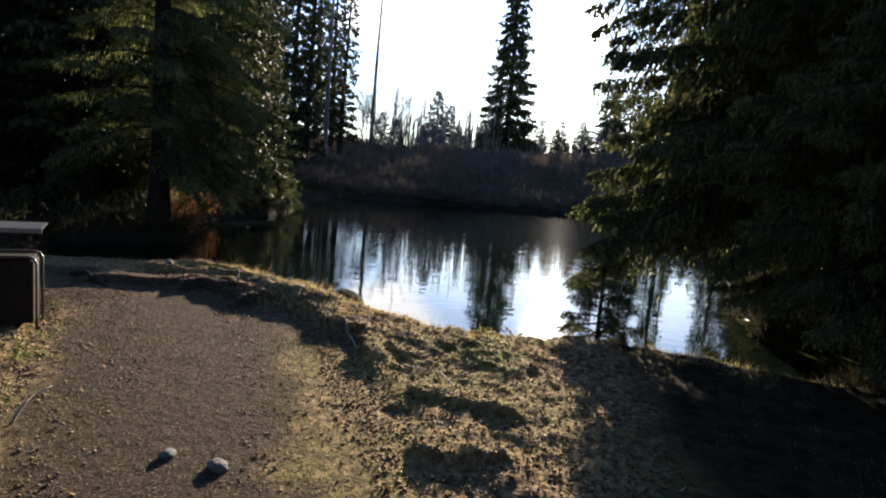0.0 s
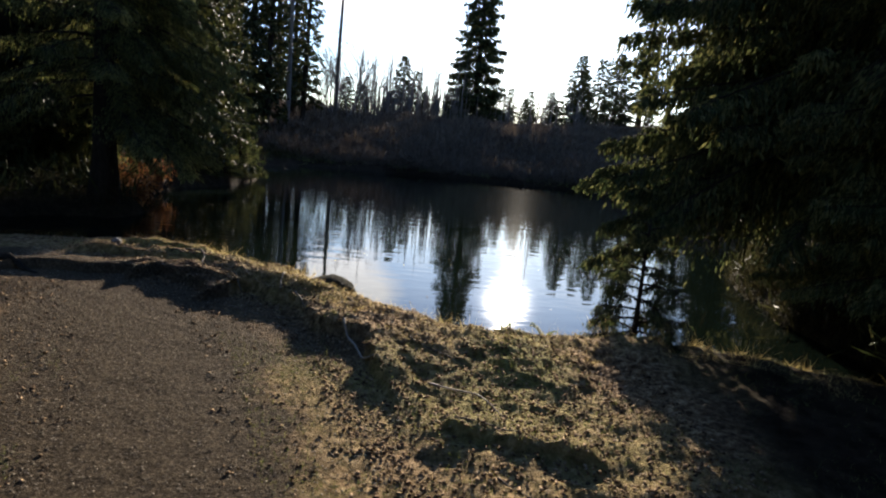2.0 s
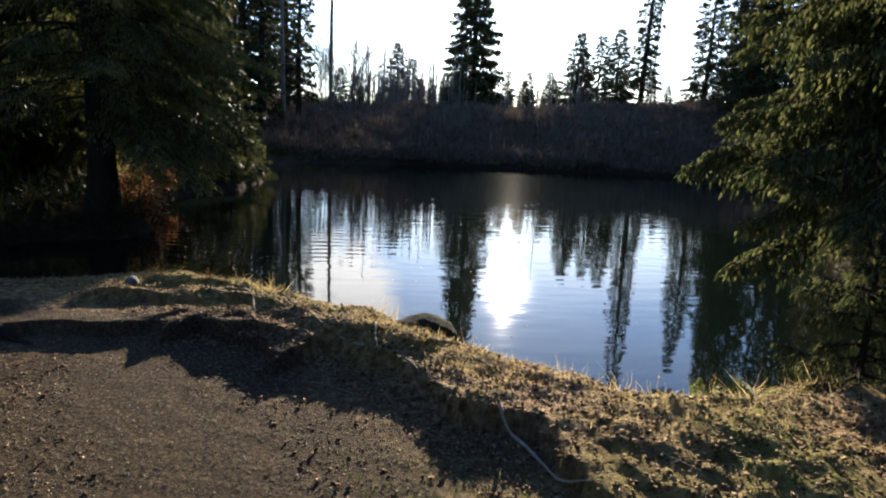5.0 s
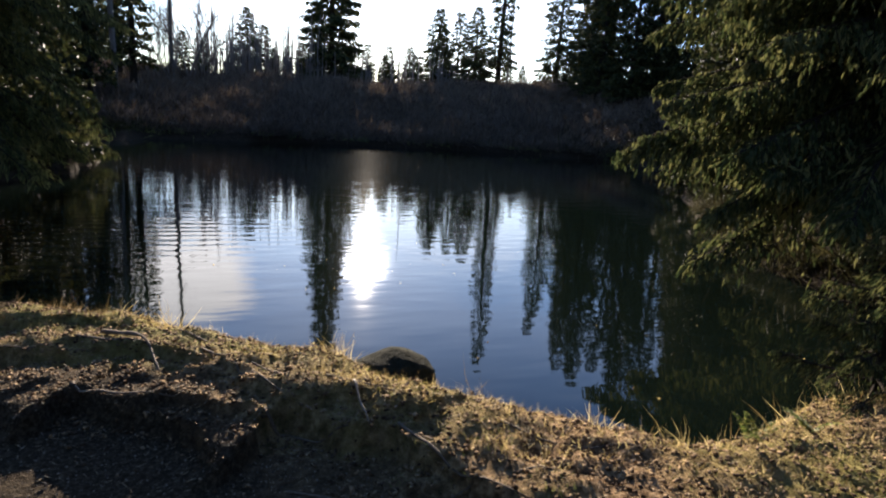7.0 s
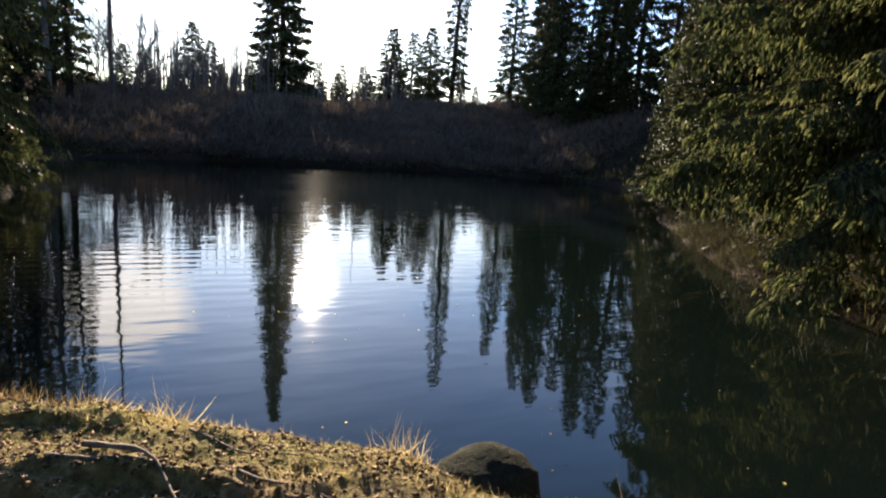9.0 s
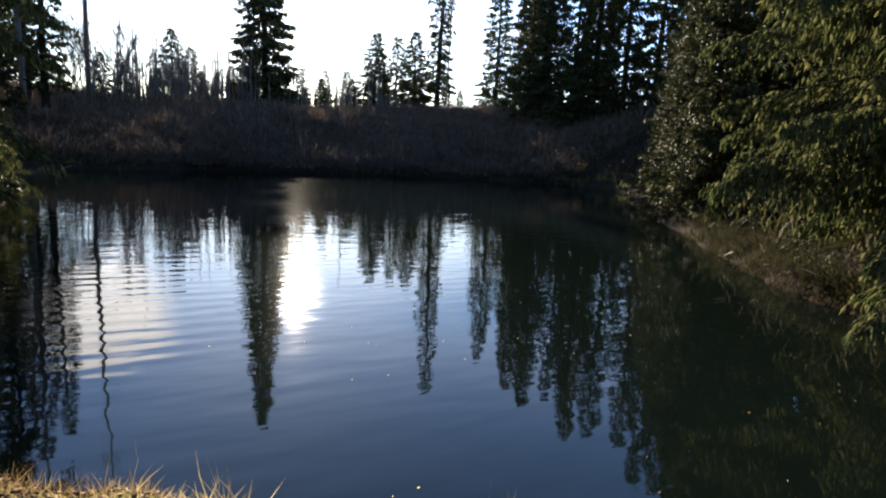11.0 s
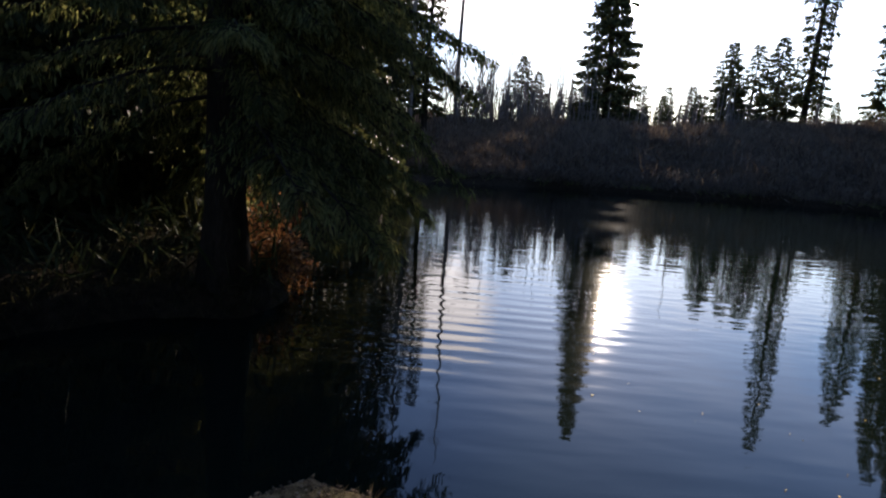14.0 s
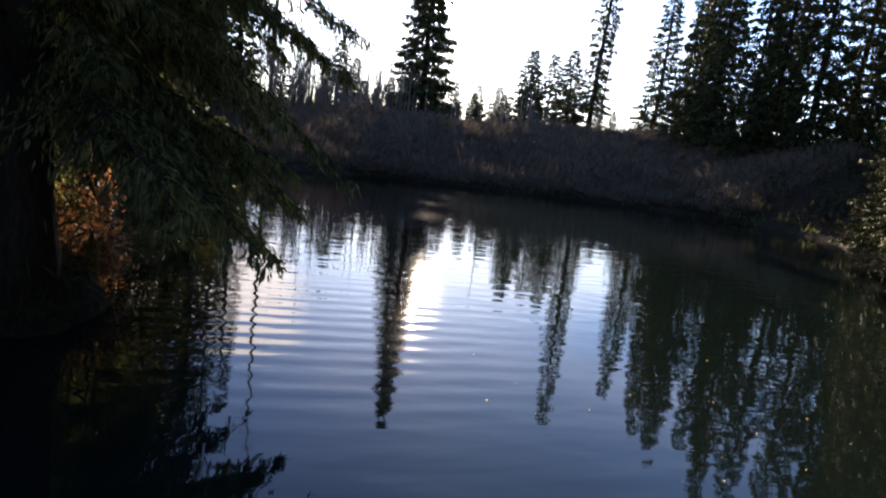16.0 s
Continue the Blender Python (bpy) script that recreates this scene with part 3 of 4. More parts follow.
# ---- trees ----
def spruce_meshes(seed, height, radius, bare=0.06, limbs=110, sprig=0.22, per_m=7, droop=0.35, fine=False, mat=None, shape=0.8, girth=None, skirt=0, hang=1.0):
    """Trunk mesh with limbs and crown mesh of hanging sprigs for a spruce."""
    rng = np.random.default_rng(seed)
    wood, leaf = Pile(), Pile()
    girth = girth or height * 0.014
    zs = np.linspace(-0.4, height, 14)
    rel = np.clip(zs / height, 0, 1)
    sway = np.stack([0.015 * height * np.sin(rel * 2.1 + seed) * rel, 0.012 * height * np.cos(rel * 2.7 + seed) * rel, zs], 1)
    flare = 1 + 0.7 * np.exp(-np.clip(zs, 0, None) / 0.35)
    wood.add(*tube(sway, girth * (1 - rel) ** 0.85 * flare + 0.01, 10))
    for i in range(limbs + skirt):
        hr = bare + (1 - bare) * ((i + rng.uniform(0, 1)) / limbs) ** 1.15
        hr = min(hr, 0.985)
        low = i >= limbs
        if low:  # hanging limbs on the sunny water side
            hr = rng.uniform(bare * 0.85, bare + 0.2)
        reach = radius * ((1 - hr) / (1 - bare)) ** shape * rng.uniform(0.62, 1.1) + 0.12
        reach *= rng.uniform(0.6, 0.9) if low else 1.0
        if hang > 1:  # the lowest limbs are short, so the crown is rounded below
            reach *= 0.9 + 0.1 * min(1.0, (hr - bare) / 0.14)
        az = rng.uniform(-0.9, 1.9) if low else i * 2.39996 + rng.normal(0, 0.35)
        out = np.array([math.cos(az), math.sin(az), 0.0])
        side = np.array([-out[1], out[0], 0.0])
        root = np.array([np.interp(hr * height, zs, sway[:, 0]), np.interp(hr * height, zs, sway[:, 1]), hr * height])
        lift = rng.uniform(-0.12, 0.22) + 0.5 * hr
        s = np.linspace(0, 1, 6)
        bend = rng.normal(0, 0.12)
        line = root + np.outer(s, out) * reach + np.outer(s * s * bend * reach, side)
        line[:, 2] += reach * (lift * s - (droop + (0.2 if low else 0)) * s * s + 0.12 * s ** 4)
        line[:, 2] = np.maximum(line[:, 2], 0.12)
        wood.add(*tube(line, np.linspace(0.01 + (0.006 if fine else 0.011) * reach, 0.003, 6), 4, False))
        n = max(5, int(reach * per_m * (2.2 if fine else 1.6)))
        t = rng.uniform(0.1, 1, n) ** 0.75
        base = np.stack([np.interp(t, s, line[:, k]) for k in range(3)], 1)
        sgn = rng.choice([-1, 1], n)
        tl = (0.42 * reach * (1.05 - t) + sprig * 0.8) * rng.uniform(0.6, 1.1, n)
        tw = out * rng.uniform(0.35, 0.9, n)[:, None] + side * (sgn * rng.uniform(0.4, 1.0, n))[:, None]
        tw[:, 2] -= rng.uniform(0.1, 0.55, n) * hang
        tw /= np.linalg.norm(tw, axis=1)[:, None]
        m = 9 if fine else 4
        k = np.clip((np.arange(m) + 0.6) / m, 0, 1)
        pos = base[:, None] + tw[:, None] * (tl[:, None] * k)[..., None]
        pos[..., 2] -= 0.25 * tl[:, None] * k * k
        pos = pos.reshape(-1, 3) + rng.normal(0, 0.02, (n * m, 3))
        ax = np.repeat(tw, m, 0) * 0.6 + rng.normal(0, 0.35, (n * m, 3))
        ax[:, 2] -= rng.uniform(0.3, 1.9, n * m) if fine else rng.uniform(0.1, 1.2, n * m)
        if fine:
            scatter(leaf, pos, ax, sprig * rng.uniform(0.5, 1.3, n * m), sprig * (0.13 if hang > 1 else 0.09), SPRAY_V, SPRAY_F, rng)
            for q in range(0, n, 2):
                end = base[q] + tw[q] * tl[q] - np.array([0, 0, 0.25 * tl[q]])
                wood.add(*tube([base[q], (base[q] + end) / 2 + np.array([0, 0, 0.04]), end], [0.006, 0.004, 0.002], 3, False))
        else:
            scatter(leaf, pos, ax, sprig * rng.uniform(0.6, 1.3, n * m), sprig * 0.3, KITE_V, KITE_F, rng)
    return wood.mesh("trunk", BARK, True), leaf.mesh("crown", mat or NEEDLES_SHADED)


def tree_thing(name, meshes, x, y, label, group="", scale=1.0, turn=0.0, sink=0.0, wide=1.0):
    ob = new(name)
    ob.location, ob.rotation_euler, ob.scale = (x, y, ground_z(x, y) - sink), (0, 0, turn), (scale * wide, scale * wide, scale)
    tagged(ob, label, "tree", group)
    for nm, me in meshes:
        part(nm, me, ob, kind="stuff" if nm in ("crown", "branchwork") else "")
    return ob


def pair(m):
    return (("trunk", m[0]), ("crown", m[1]))


def dead_meshes(seed, height, girth=0.12, limbs=26, reach=1.2):
    """A bare standing trunk with broken, thin dead limbs."""
    rng = np.random.default_rng(seed)
    wood, twigs = Pile(), Pile()
    zs = np.linspace(-0.4, height, 10)
    rel = np.clip(zs / height, 0, 1)
    line = np.stack([0.012 * height * np.sin(rel * 2 + seed) * rel, 0.01 * height * np.cos(rel * 3 + seed) * rel, zs], 1)
    wood.add(*tube(line, girth * (1 - 0.8 * rel), 8))
    for i in range(limbs):
        hr = rng.uniform(0.25, 0.98)
        az = rng.uniform(0, 6.28)
        ln = reach * rng.uniform(0.3, 1) * (1.15 - 0.7 * hr)
        root = np.array([np.interp(hr * height, zs, line[:, 0]), np.interp(hr * height, zs, line[:, 1]), hr * height])
        out = np.array([math.cos(az), math.sin(az), rng.uniform(-0.35, 0.25)])
        mid = root + out * ln * 0.5 + np.array([0, 0, 0.05])
        end = root + out * ln + np.array([0, 0, -0.15 * ln])
        twigs.add(*tube([root, mid, end], [0.025, 0.016, 0.006], 4, False))
        for q in range(4):
            a = root + (end - root) * rng.uniform(0.3, 1)
            twigs.add(*tube([a, a + rng.normal(0, 0.3, 3) * ln * 0.8 - np.array([0, 0, 0.12])], [0.012, 0.004], 3, False))
    return wood.mesh("trunk", DEADWOOD, True), twigs.mesh("branchwork", DEADWOOD)


def bare_shrub_mesh(seed, height, stems=5, spread=0.35):
    """A leafless multi-stemmed broadleaf: stems that fork three times."""
    rng = np.random.default_rng(seed)
    wood = Pile()

    def grow(p, way, ln, r, depth):
        q = p + way * ln * 0.5 + rng.normal(0, 0.04, 3) * ln
        e = p + way * ln + rng.normal(0, 0.05, 3) * ln
        wood.add(*tube([p, q, e], [r, r * 0.8, r * 0.6], 4, False))
        if depth:
            for _ in range(3 if depth > 1 else 4):
                w = way + rng.normal(0, 0.33, 3)
                w[2] = abs(w[2]) + 0.25
                a = p + (e - p) * rng.uniform(0.5, 1)
                grow(a, w / np.linalg.norm(w), ln * rng.uniform(0.5, 0.75), r * 0.55, depth - 1)
    for i in range(stems):
        w = np.array([rng.normal(0, spread), rng.normal(0, spread), 1.0])
        grow(np.array([rng.normal(0, 0.25), rng.normal(0, 0.25), -0.2]), w / np.linalg.norm(w), height * 0.42, 0.05 * height / 6, 3)
    return wood.mesh("branchwork", DEADWOOD)


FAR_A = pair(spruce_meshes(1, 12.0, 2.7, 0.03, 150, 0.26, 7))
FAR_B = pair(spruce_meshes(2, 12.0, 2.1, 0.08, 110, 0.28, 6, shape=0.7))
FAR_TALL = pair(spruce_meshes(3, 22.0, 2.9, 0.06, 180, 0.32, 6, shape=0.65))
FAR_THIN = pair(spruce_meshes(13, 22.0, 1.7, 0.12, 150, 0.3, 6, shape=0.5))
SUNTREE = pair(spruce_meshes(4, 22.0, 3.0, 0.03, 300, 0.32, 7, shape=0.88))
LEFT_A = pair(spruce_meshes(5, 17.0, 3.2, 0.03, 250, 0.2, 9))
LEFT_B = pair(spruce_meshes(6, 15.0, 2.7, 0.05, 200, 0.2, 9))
ridge_label = "dark green spruce on the wooded ridge across the pond"
# ridge across the pond, from one end to the other
for me, x, y, sc, rot in ((FAR_A, -1.4, 75, 0.74, 0), (FAR_B, 0.5, 75, 0.6, 1), (FAR_A, 13.6, 71.5, 0.42, 2), (FAR_A, 12.0, 72, 0.34, 4), (FAR_A, 19.6, 70.5, 0.82, 1.5),
                          (FAR_B, 22.0, 70, 0.78, 2.2), (FAR_A, 23.4, 67.5, 0.8, 3.3), (FAR_A, 32, 73, 0.3, 1), (FAR_A, 10.6, 71, 0.3, 5), (FAR_B, -5.5, 66, 0.35, 2),
                          (FAR_A, 1.6, 77, 0.42, 0.2), (FAR_B, 3.1, 76, 0.36, 1.1), (FAR_A, -3.0, 73, 0.36, 2.0), (FAR_B, 5.6, 73, 0.5, 2.9), (FAR_A, 5.0, 78, 0.5, 3.8), (FAR_A, 9.6, 73, 0.45, 4.7),
                          (FAR_B, 14.6, 73, 0.5, 5.6), (FAR_A, 17.0, 71, 0.42, 0.5), (FAR_B, 20.9, 73, 0.7, 1.4), (FAR_A, 25.2, 71, 0.5, 2.3), (FAR_B, 29, 71, 0.42, 3.2), (FAR_A, -7.0, 64, 0.4, 4.1), (FAR_B, 12.6, 76, 0.55, 5.0),
                          (FAR_A, 15.2, 75, 0.32, 0.6), (FAR_B, 17.4, 74, 0.5, 3.9)):
    tree_thing("spruce", me, x, y, ridge_label, "spruces on the ridge", sc, rot, 0.5, 1.4)
tree_thing("spruce", SUNTREE, 7.35, 69.5, "tall dense spruce standing before the low sun", "spruces on the ridge", 1.22, 0.4)
tree_thing("spruce", FAR_THIN, 26.9, 69, "tall thin spruce with a ragged narrow crown", "tall spruces of the far bank", 1.08, 0)
for x, y, sc, rot in ((30.7, 62, 0.78, 1), (31.5, 57, 0.9, 2), (29.8, 52, 0.85, 3), (33.5, 49, 1.0, 4), (32.5, 44, 0.9, 5), (35, 40, 1.0, 0.5), (32.5, 36, 0.9, 1.6), (29.5, 47, 0.75, 0.9),
                      (38, 46, 1.0, 2.4), (37, 53, 1.0, 3.6), (29.5, 31.5, 0.95, 1.1), (27, 27, 0.9, 2.6), (35, 31, 1.0, 5.3), (33, 26, 1.0, 0.2), (23, 23, 0.85, 4.4), (41, 38, 1.0, 1.9), (28, 20, 1.0, 3.0),
                      (19.5, 20.5, 0.8, 5.0), (34.5, 58, 1.0, 2.0), (36, 64, 0.9, 4.9)):
    tree_thing("spruce", FAR_TALL, x, y, "tall slender spruce on the bank beyond the pond", "tall spruces of the far bank", sc, rot)
for x, y, sc, rot in ((-10.6, 44, 0.85, 0.3), (-9.2, 51, 0.8, 1.3), (-12.4, 47, 1.0, 2.3), (-10.8, 55, 0.9, 3.3), (-13, 58, 1.0, 4.3)):
    tree_thing("spruce", FAR_THIN, x, y, "thin see-through spruce at the end of the pond", "thin spruces at the pond's end", sc, rot)
# shaded wood on the path's far side
for me, x, y, sc, rot in ((LEFT_A, -8.8, 21.6, 0.95, 0), (LEFT_B, -9.6, 26, 1.0, 1), (LEFT_A, -10.6, 18, 1.0, 2), (LEFT_B, -9.2, 14.6, 0.9, 3), (LEFT_A, -13, 21.5, 1.1, 4),
                          (LEFT_B, -12.2, 14.5, 1.0, 5), (LEFT_A, -12, 27, 1.05, 0.7), (LEFT_B, -10.8, 31.5, 1.0, 1.7), (LEFT_A, -15, 17, 1.1, 2.7), (LEFT_B, -11.6, 36, 1.0, 3.7),
                          (LEFT_A, -16.5, 25, 1.1, 4.7), (LEFT_A, -15.5, 12.4, 1.0, 5.2), (LEFT_B, -18, 19, 1.1, 0.3), (LEFT_A, -15, 32, 1.1, 1.3), (LEFT_B, -11.5, 11.3, 0.85, 2.3), (LEFT_A, -19, 14, 1.1, 3.3),
                          (LEFT_B, -12.5, 42, 1.1, 1.2), (LEFT_A, -14, 38, 1.1, 2.9), (LEFT_B, -16, 45, 1.1, 5.9), (LEFT_B, -17, 7.5, 1.0, 1.0), (LEFT_A, -13.5, 6, 0.95, 4.0), (LEFT_B, -20, 30, 1.2, 2.0)):
    tree_thing("spruce", me, x, y, "tall dark spruce in the shaded wood by the pond", "spruces of the shaded wood", sc, rot)
# unseen spruces added behind the start of the walk, to block sky light
for me, x, y, sc, rot in ((LEFT_A, -7.2, -1.0, 0.95, 0.4), (LEFT_A, -5.0, -5.5, 1.0, 2.4), (LEFT_B, -2.6, -9.5, 1.0, 3.4), (LEFT_A, 2.6, -9.0, 1.05, 4.4), (LEFT_B, 5.2, -4.6, 0.95, 5.4),
                          (LEFT_A, 8.4, -1.6, 1.0, 0.9), (LEFT_B, 9.0, -8.0, 1.1, 1.9), (LEFT_A, 0.2, -14.5, 1.15, 4.9), (LEFT_B, 6.0, -14.0, 1.1, 5.9),
                          (LEFT_A, 13.0, -4.0, 1.1, 0.1), (LEFT_B, 13.5, 3.5, 1.0, 1.1)):
    tree_thing("spruce", me, x, y, "unseen tall spruce added behind the footpath to block sky light", "spruces of the near wood", sc, rot)
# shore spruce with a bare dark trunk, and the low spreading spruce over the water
SHORE_TREE = pair(spruce_meshes(21, 15.0, 2.7, 0.115, 130, 0.105, 15, 0.5, True, NEEDLES_BACKLIT, 0.6, 0.2, 70))
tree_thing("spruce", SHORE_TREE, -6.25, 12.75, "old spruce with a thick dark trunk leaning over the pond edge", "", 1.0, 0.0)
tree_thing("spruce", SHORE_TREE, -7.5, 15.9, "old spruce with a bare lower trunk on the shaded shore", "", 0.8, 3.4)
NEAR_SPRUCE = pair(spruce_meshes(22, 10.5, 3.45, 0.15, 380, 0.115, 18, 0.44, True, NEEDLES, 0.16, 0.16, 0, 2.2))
tree_thing("spruce", NEAR_SPRUCE, 5.4, 8.3, "broad green spruce with drooping sunlit twigs over the water", "", 1.0, 0.2)
tree_thing("spruce", NEAR_SPRUCE, 4.75, 5.4, "young broad spruce at the shaded shore", "", 0.56, 2.6)
SAPLING = pair(spruce_meshes(23, 1.2, 0.55, 0.04, 30, 0.06, 26, 0.3, True, NEEDLES, 0.8, 0.015))
tree_thing("spruce_sapling", SAPLING, 1.95, 6.42, "small green spruce sapling at the shore", "", 1.0, 1.0, 0.05)
# saplings added to hide and shade a sunlit, pale stretch of shore
for x, y, sc, rot in ((-6.35, 22.5, 1.5, 0.2), (-6.5, 21.2, 1.2, 1.7), (-6.5, 23.8, 1.3, 3.1)):
    tree_thing("spruce_sapling", SAPLING, x, y, "small spruce sapling added to hide and shade the pale shore", "saplings of the shore", sc, rot, 0.05)
for me, x, y, sc, rot in ((LEFT_B, 11.3, 17.4, 0.5, 2.3), (LEFT_A, 12.9, 19.8, 0.45, 3.3), (LEFT_B, 15.0, 21.9, 0.55, 4.3), (LEFT_A, 17.3, 24.0, 0.55, 5.3)):
    tree_thing("spruce", me, x, y, "low dark spruce leaning over the shaded water edge", "spruces of the near bank", sc, rot)
for me, x, y, sc, rot in ((LEFT_B, 11.0, 12.6, 0.8, 1.2), (LEFT_A, 9.2, 7.2, 0.7, 2.2), (LEFT_B, 12.5, 17, 0.9, 3.2), (LEFT_A, 13.5, 10.5, 0.9, 4.2), (LEFT_B, 8.2, 3.2, 0.75, 5.2), (LEFT_A, 16.5, 15, 1.0, 0.6)):
    tree_thing("spruce", me, x, y, "dark spruce on the shaded bank behind the pond edge", "spruces of the near bank", sc, rot)

# dead and leafless trees
DEAD_TALL = dead_meshes(31, 25.0, 0.22, 40, 2.2)
DEAD_MID = dead_meshes(32, 12.0, 0.09, 34, 1.0)
DEAD_THIN = dead_meshes(33, 9.0, 0.07, 8, 0.5)


def dead(meshes, x, y, sc, rot, label="grey dead conifer trunk with thin broken branches"):
    ob = tree_thing("dead_tree", (("trunk", meshes[0]), ("branchwork", meshes[1])), x, y, label, "dead trees", sc, rot)
    return ob


for x, y, sc, rot in ((-7.5, 58.8, 1.0, 0.3), (-9.85, 48, 0.95, 2.0), (-12, 50, 0.85, 5.0)):
    dead(DEAD_TALL, x, y, sc, rot, "very tall dead conifer with bare grey trunk")
for x, y, sc, rot in ((2.0, 76, 0.85, 1), (4.3, 75, 0.8, 2), (1.0, 78, 0.75, 3), (5.4, 77, 0.6, 4), (-0.6, 77, 0.7, 5), (10.4, 73, 0.65, 0.4), (16.6, 73, 0.55, 1.4), (-2.2, 74, 0.6, 2.2), (3.2, 79, 0.7, 0.1)):
    dead(DEAD_MID, x, y, sc, rot)
for x, y, sc, rot in ((15.8, 70, 1.15, 0.2), (27.9, 68.5, 1.9, 0.9), (9.9, 70, 0.8, 3.0)):
    dead(DEAD_THIN, x, y, sc, rot, "slim bare dead trunk standing against the sky")
for i, (x, y, h) in enumerate(((-6.3, 60, 10.0), (-5.4, 61, 7.0), (-8.6, 57, 6.5), (17.6, 62, 3.5), (-4.0, 66, 5.0), (13.2, 46.5, 2.2), (-7.4, 58, 9.0), (-5.0, 63, 6.0))):
    ob = new("bare_tree")
    ob.location = (x, y, ground_z(x, y))
    tagged(ob, "leafless broadleaf tree with many upright thin stems", "tree", "leafless trees")
    part("branchwork", bare_shrub_mesh(40 + i, h, 5), ob, kind="stuff")

# thicket of thin poles on the ridge, brush on the slopes
rng = np.random.default_rng(7)
poles = Pile()
for i in range(400):
    x = rng.uniform(-6.5, 19) if i > 170 else rng.uniform(-5.5, 6.2)
    y = rng.uniform(66, 74)
    z = ground_z(x, y)
    h = rng.uniform(2.2, 8.4) if i <= 170 else rng.uniform(1.6, 5.6)
    top = np.array([x + rng.normal(0, 0.15), y, z + h])
    poles.add(*tube([(x, y, z - 0.2), (x + rng.normal(0, 0.06), y, z + h * 0.5), top], [0.062, 0.048, 0.02], 4, False))
    for q in range(4):
        k = rng.uniform(0.35, 0.95)
        a = np.array([x, y, z]) * (1 - k) + top * k
        poles.add(*tube([a, a + np.array([rng.normal(0, 0.35), rng.normal(0, 0.3), rng.uniform(0.1, 0.5)])], [0.024, 0.01], 3, False))
tagged(new("sapling_thicket", poles.mesh("sapling_thicket", DEADWOOD)), "thicket of thin leafless saplings along the ridge", "saplings", kind="stuff")


def brush(name, count, low, high, size, mat, label, seed, keep):
    """Twiggy undergrowth strewn over a stretch of ground."""
    r = np.random.default_rng(seed)
    x, y = r.uniform(low[0], high[0], count), r.uniform(low[1], high[1], count)
    d = shore_distance(x, y)
    ok = keep(x, y, d)
    x, y = x[ok], y[ok]
    z = ground_height(x, y)[0]
    pile = Pile()
    m = 14
    pos = np.repeat(np.stack([x, y, z], 1), m, 0)
    n = len(pos)
    s = np.repeat(r.uniform(0.5, 1.3, len(x)) * (1 + 0.7 * fbm(x, y, 0.35, 3, seed)), m) * size
    pos += np.stack([r.normal(0, 0.28, n) * s, r.normal(0, 0.28, n) * s, np.abs(r.normal(0, 0.32, n)) * s], 1)
    ax = r.normal(0, 0.6, (n, 3)) + np.array([0, 0, 0.7])
    scatter(pile, pos, ax, s * r.uniform(0.3, 0.9, n), s * 0.024, KITE_V, KITE_F, r)
    return tagged(new(name, pile.mesh(name, mat)), label, "undergrowth", kind="stuff")


brush("undergrowth", 26000, (-14, 37.5), (36, 68), 0.8, BRUSH, "brown leafless undergrowth covering the far slope", 51, lambda x, y, d: (d > 0.3) & (d < 30))
# the next three carry the shade of the banks and wood in their colour
brush("undergrowth", 1500, (4.5, 5), (14, 20), 0.5, NEEDLES_SHADED, "low greenery added along the bank, shade put into its colour", 55, lambda x, y, d: (d > 0.0) & (d < 1.6) & (x > 4.6))
brush("undergrowth", 2600, (4.5, 5), (38, 40), 0.9, SHADE_TINTED_GRASS, "leafless undergrowth on the bank, shade put into its colour", 52, lambda x, y, d: (d > 0.2) & (d < 12) & (x > 4.6))
brush("undergrowth", 2600, (-20, 9.5), (-5.6, 40), 0.55, NEEDLES_SHADED, "undergrowth below the spruces, shade put into its colour", 53, lambda x, y, d: (d > 0.1) & (trail_distance(x, y) > 1.5))


def leaf_bush(x, y, h, w, seed, label, mat):
    r = np.random.default_rng(seed)
    ob = new("beech_bush")
    ob.location = (x, y, ground_z(x, y))
    tagged(ob, label, "bush", "russet bushes")
    wood, leaf = Pile(), Pile()
    for i in range(16):
        end = np.array([r.normal(0, w * 0.5), r.normal(0, w * 0.5), h * r.uniform(0.6, 1.0)])
        wood.add(*tube([(0, 0, -0.1), end * 0.5 + r.normal(0, 0.06, 3), end], [0.014, 0.009, 0.004], 4, False))
        k = r.uniform(0.25, 1.05, 75)
        pos = k[:, None] * end + r.normal(0, 0.12, (75, 3))
        scatter(leaf, pos, r.normal(0, 1, (75, 3)) - np.array([0, 0, 0.6]), r.uniform(0.05, 0.09, 75), 0.024, KITE_V, KITE_F, r)
    part("branchwork", wood.mesh("branchwork", DEADWOOD), ob, kind="stuff")
    part("foliage", leaf.mesh("foliage", mat), ob, "russet dry leaves", "stuff")
    return ob


leaf_bush(-7.75, 18.0, 1.0, 0.7, 61, "low bush holding russet dry leaves at the water", BEECH)
leaf_bush(-7.2, 17.3, 0.7, 0.5, 62, "low bush holding russet dry leaves over the water", BEECH)
leaf_bush(-6.9, 14.7, 0.8, 0.6, 65, "low bush holding russet dry leaves behind a spruce trunk", BEECH)
leaf_bush(-6.05, 13.75, 0.6, 0.5, 66, "small bush holding russet dry leaves at the pond edge", BEECH)
leaf_bush(6.2, 7.4, 0.8, 0.8, 64, "low bush holding russet dry leaves under a spruce", BEECH)

# ---- near bank ----
rng = np.random.default_rng(11)


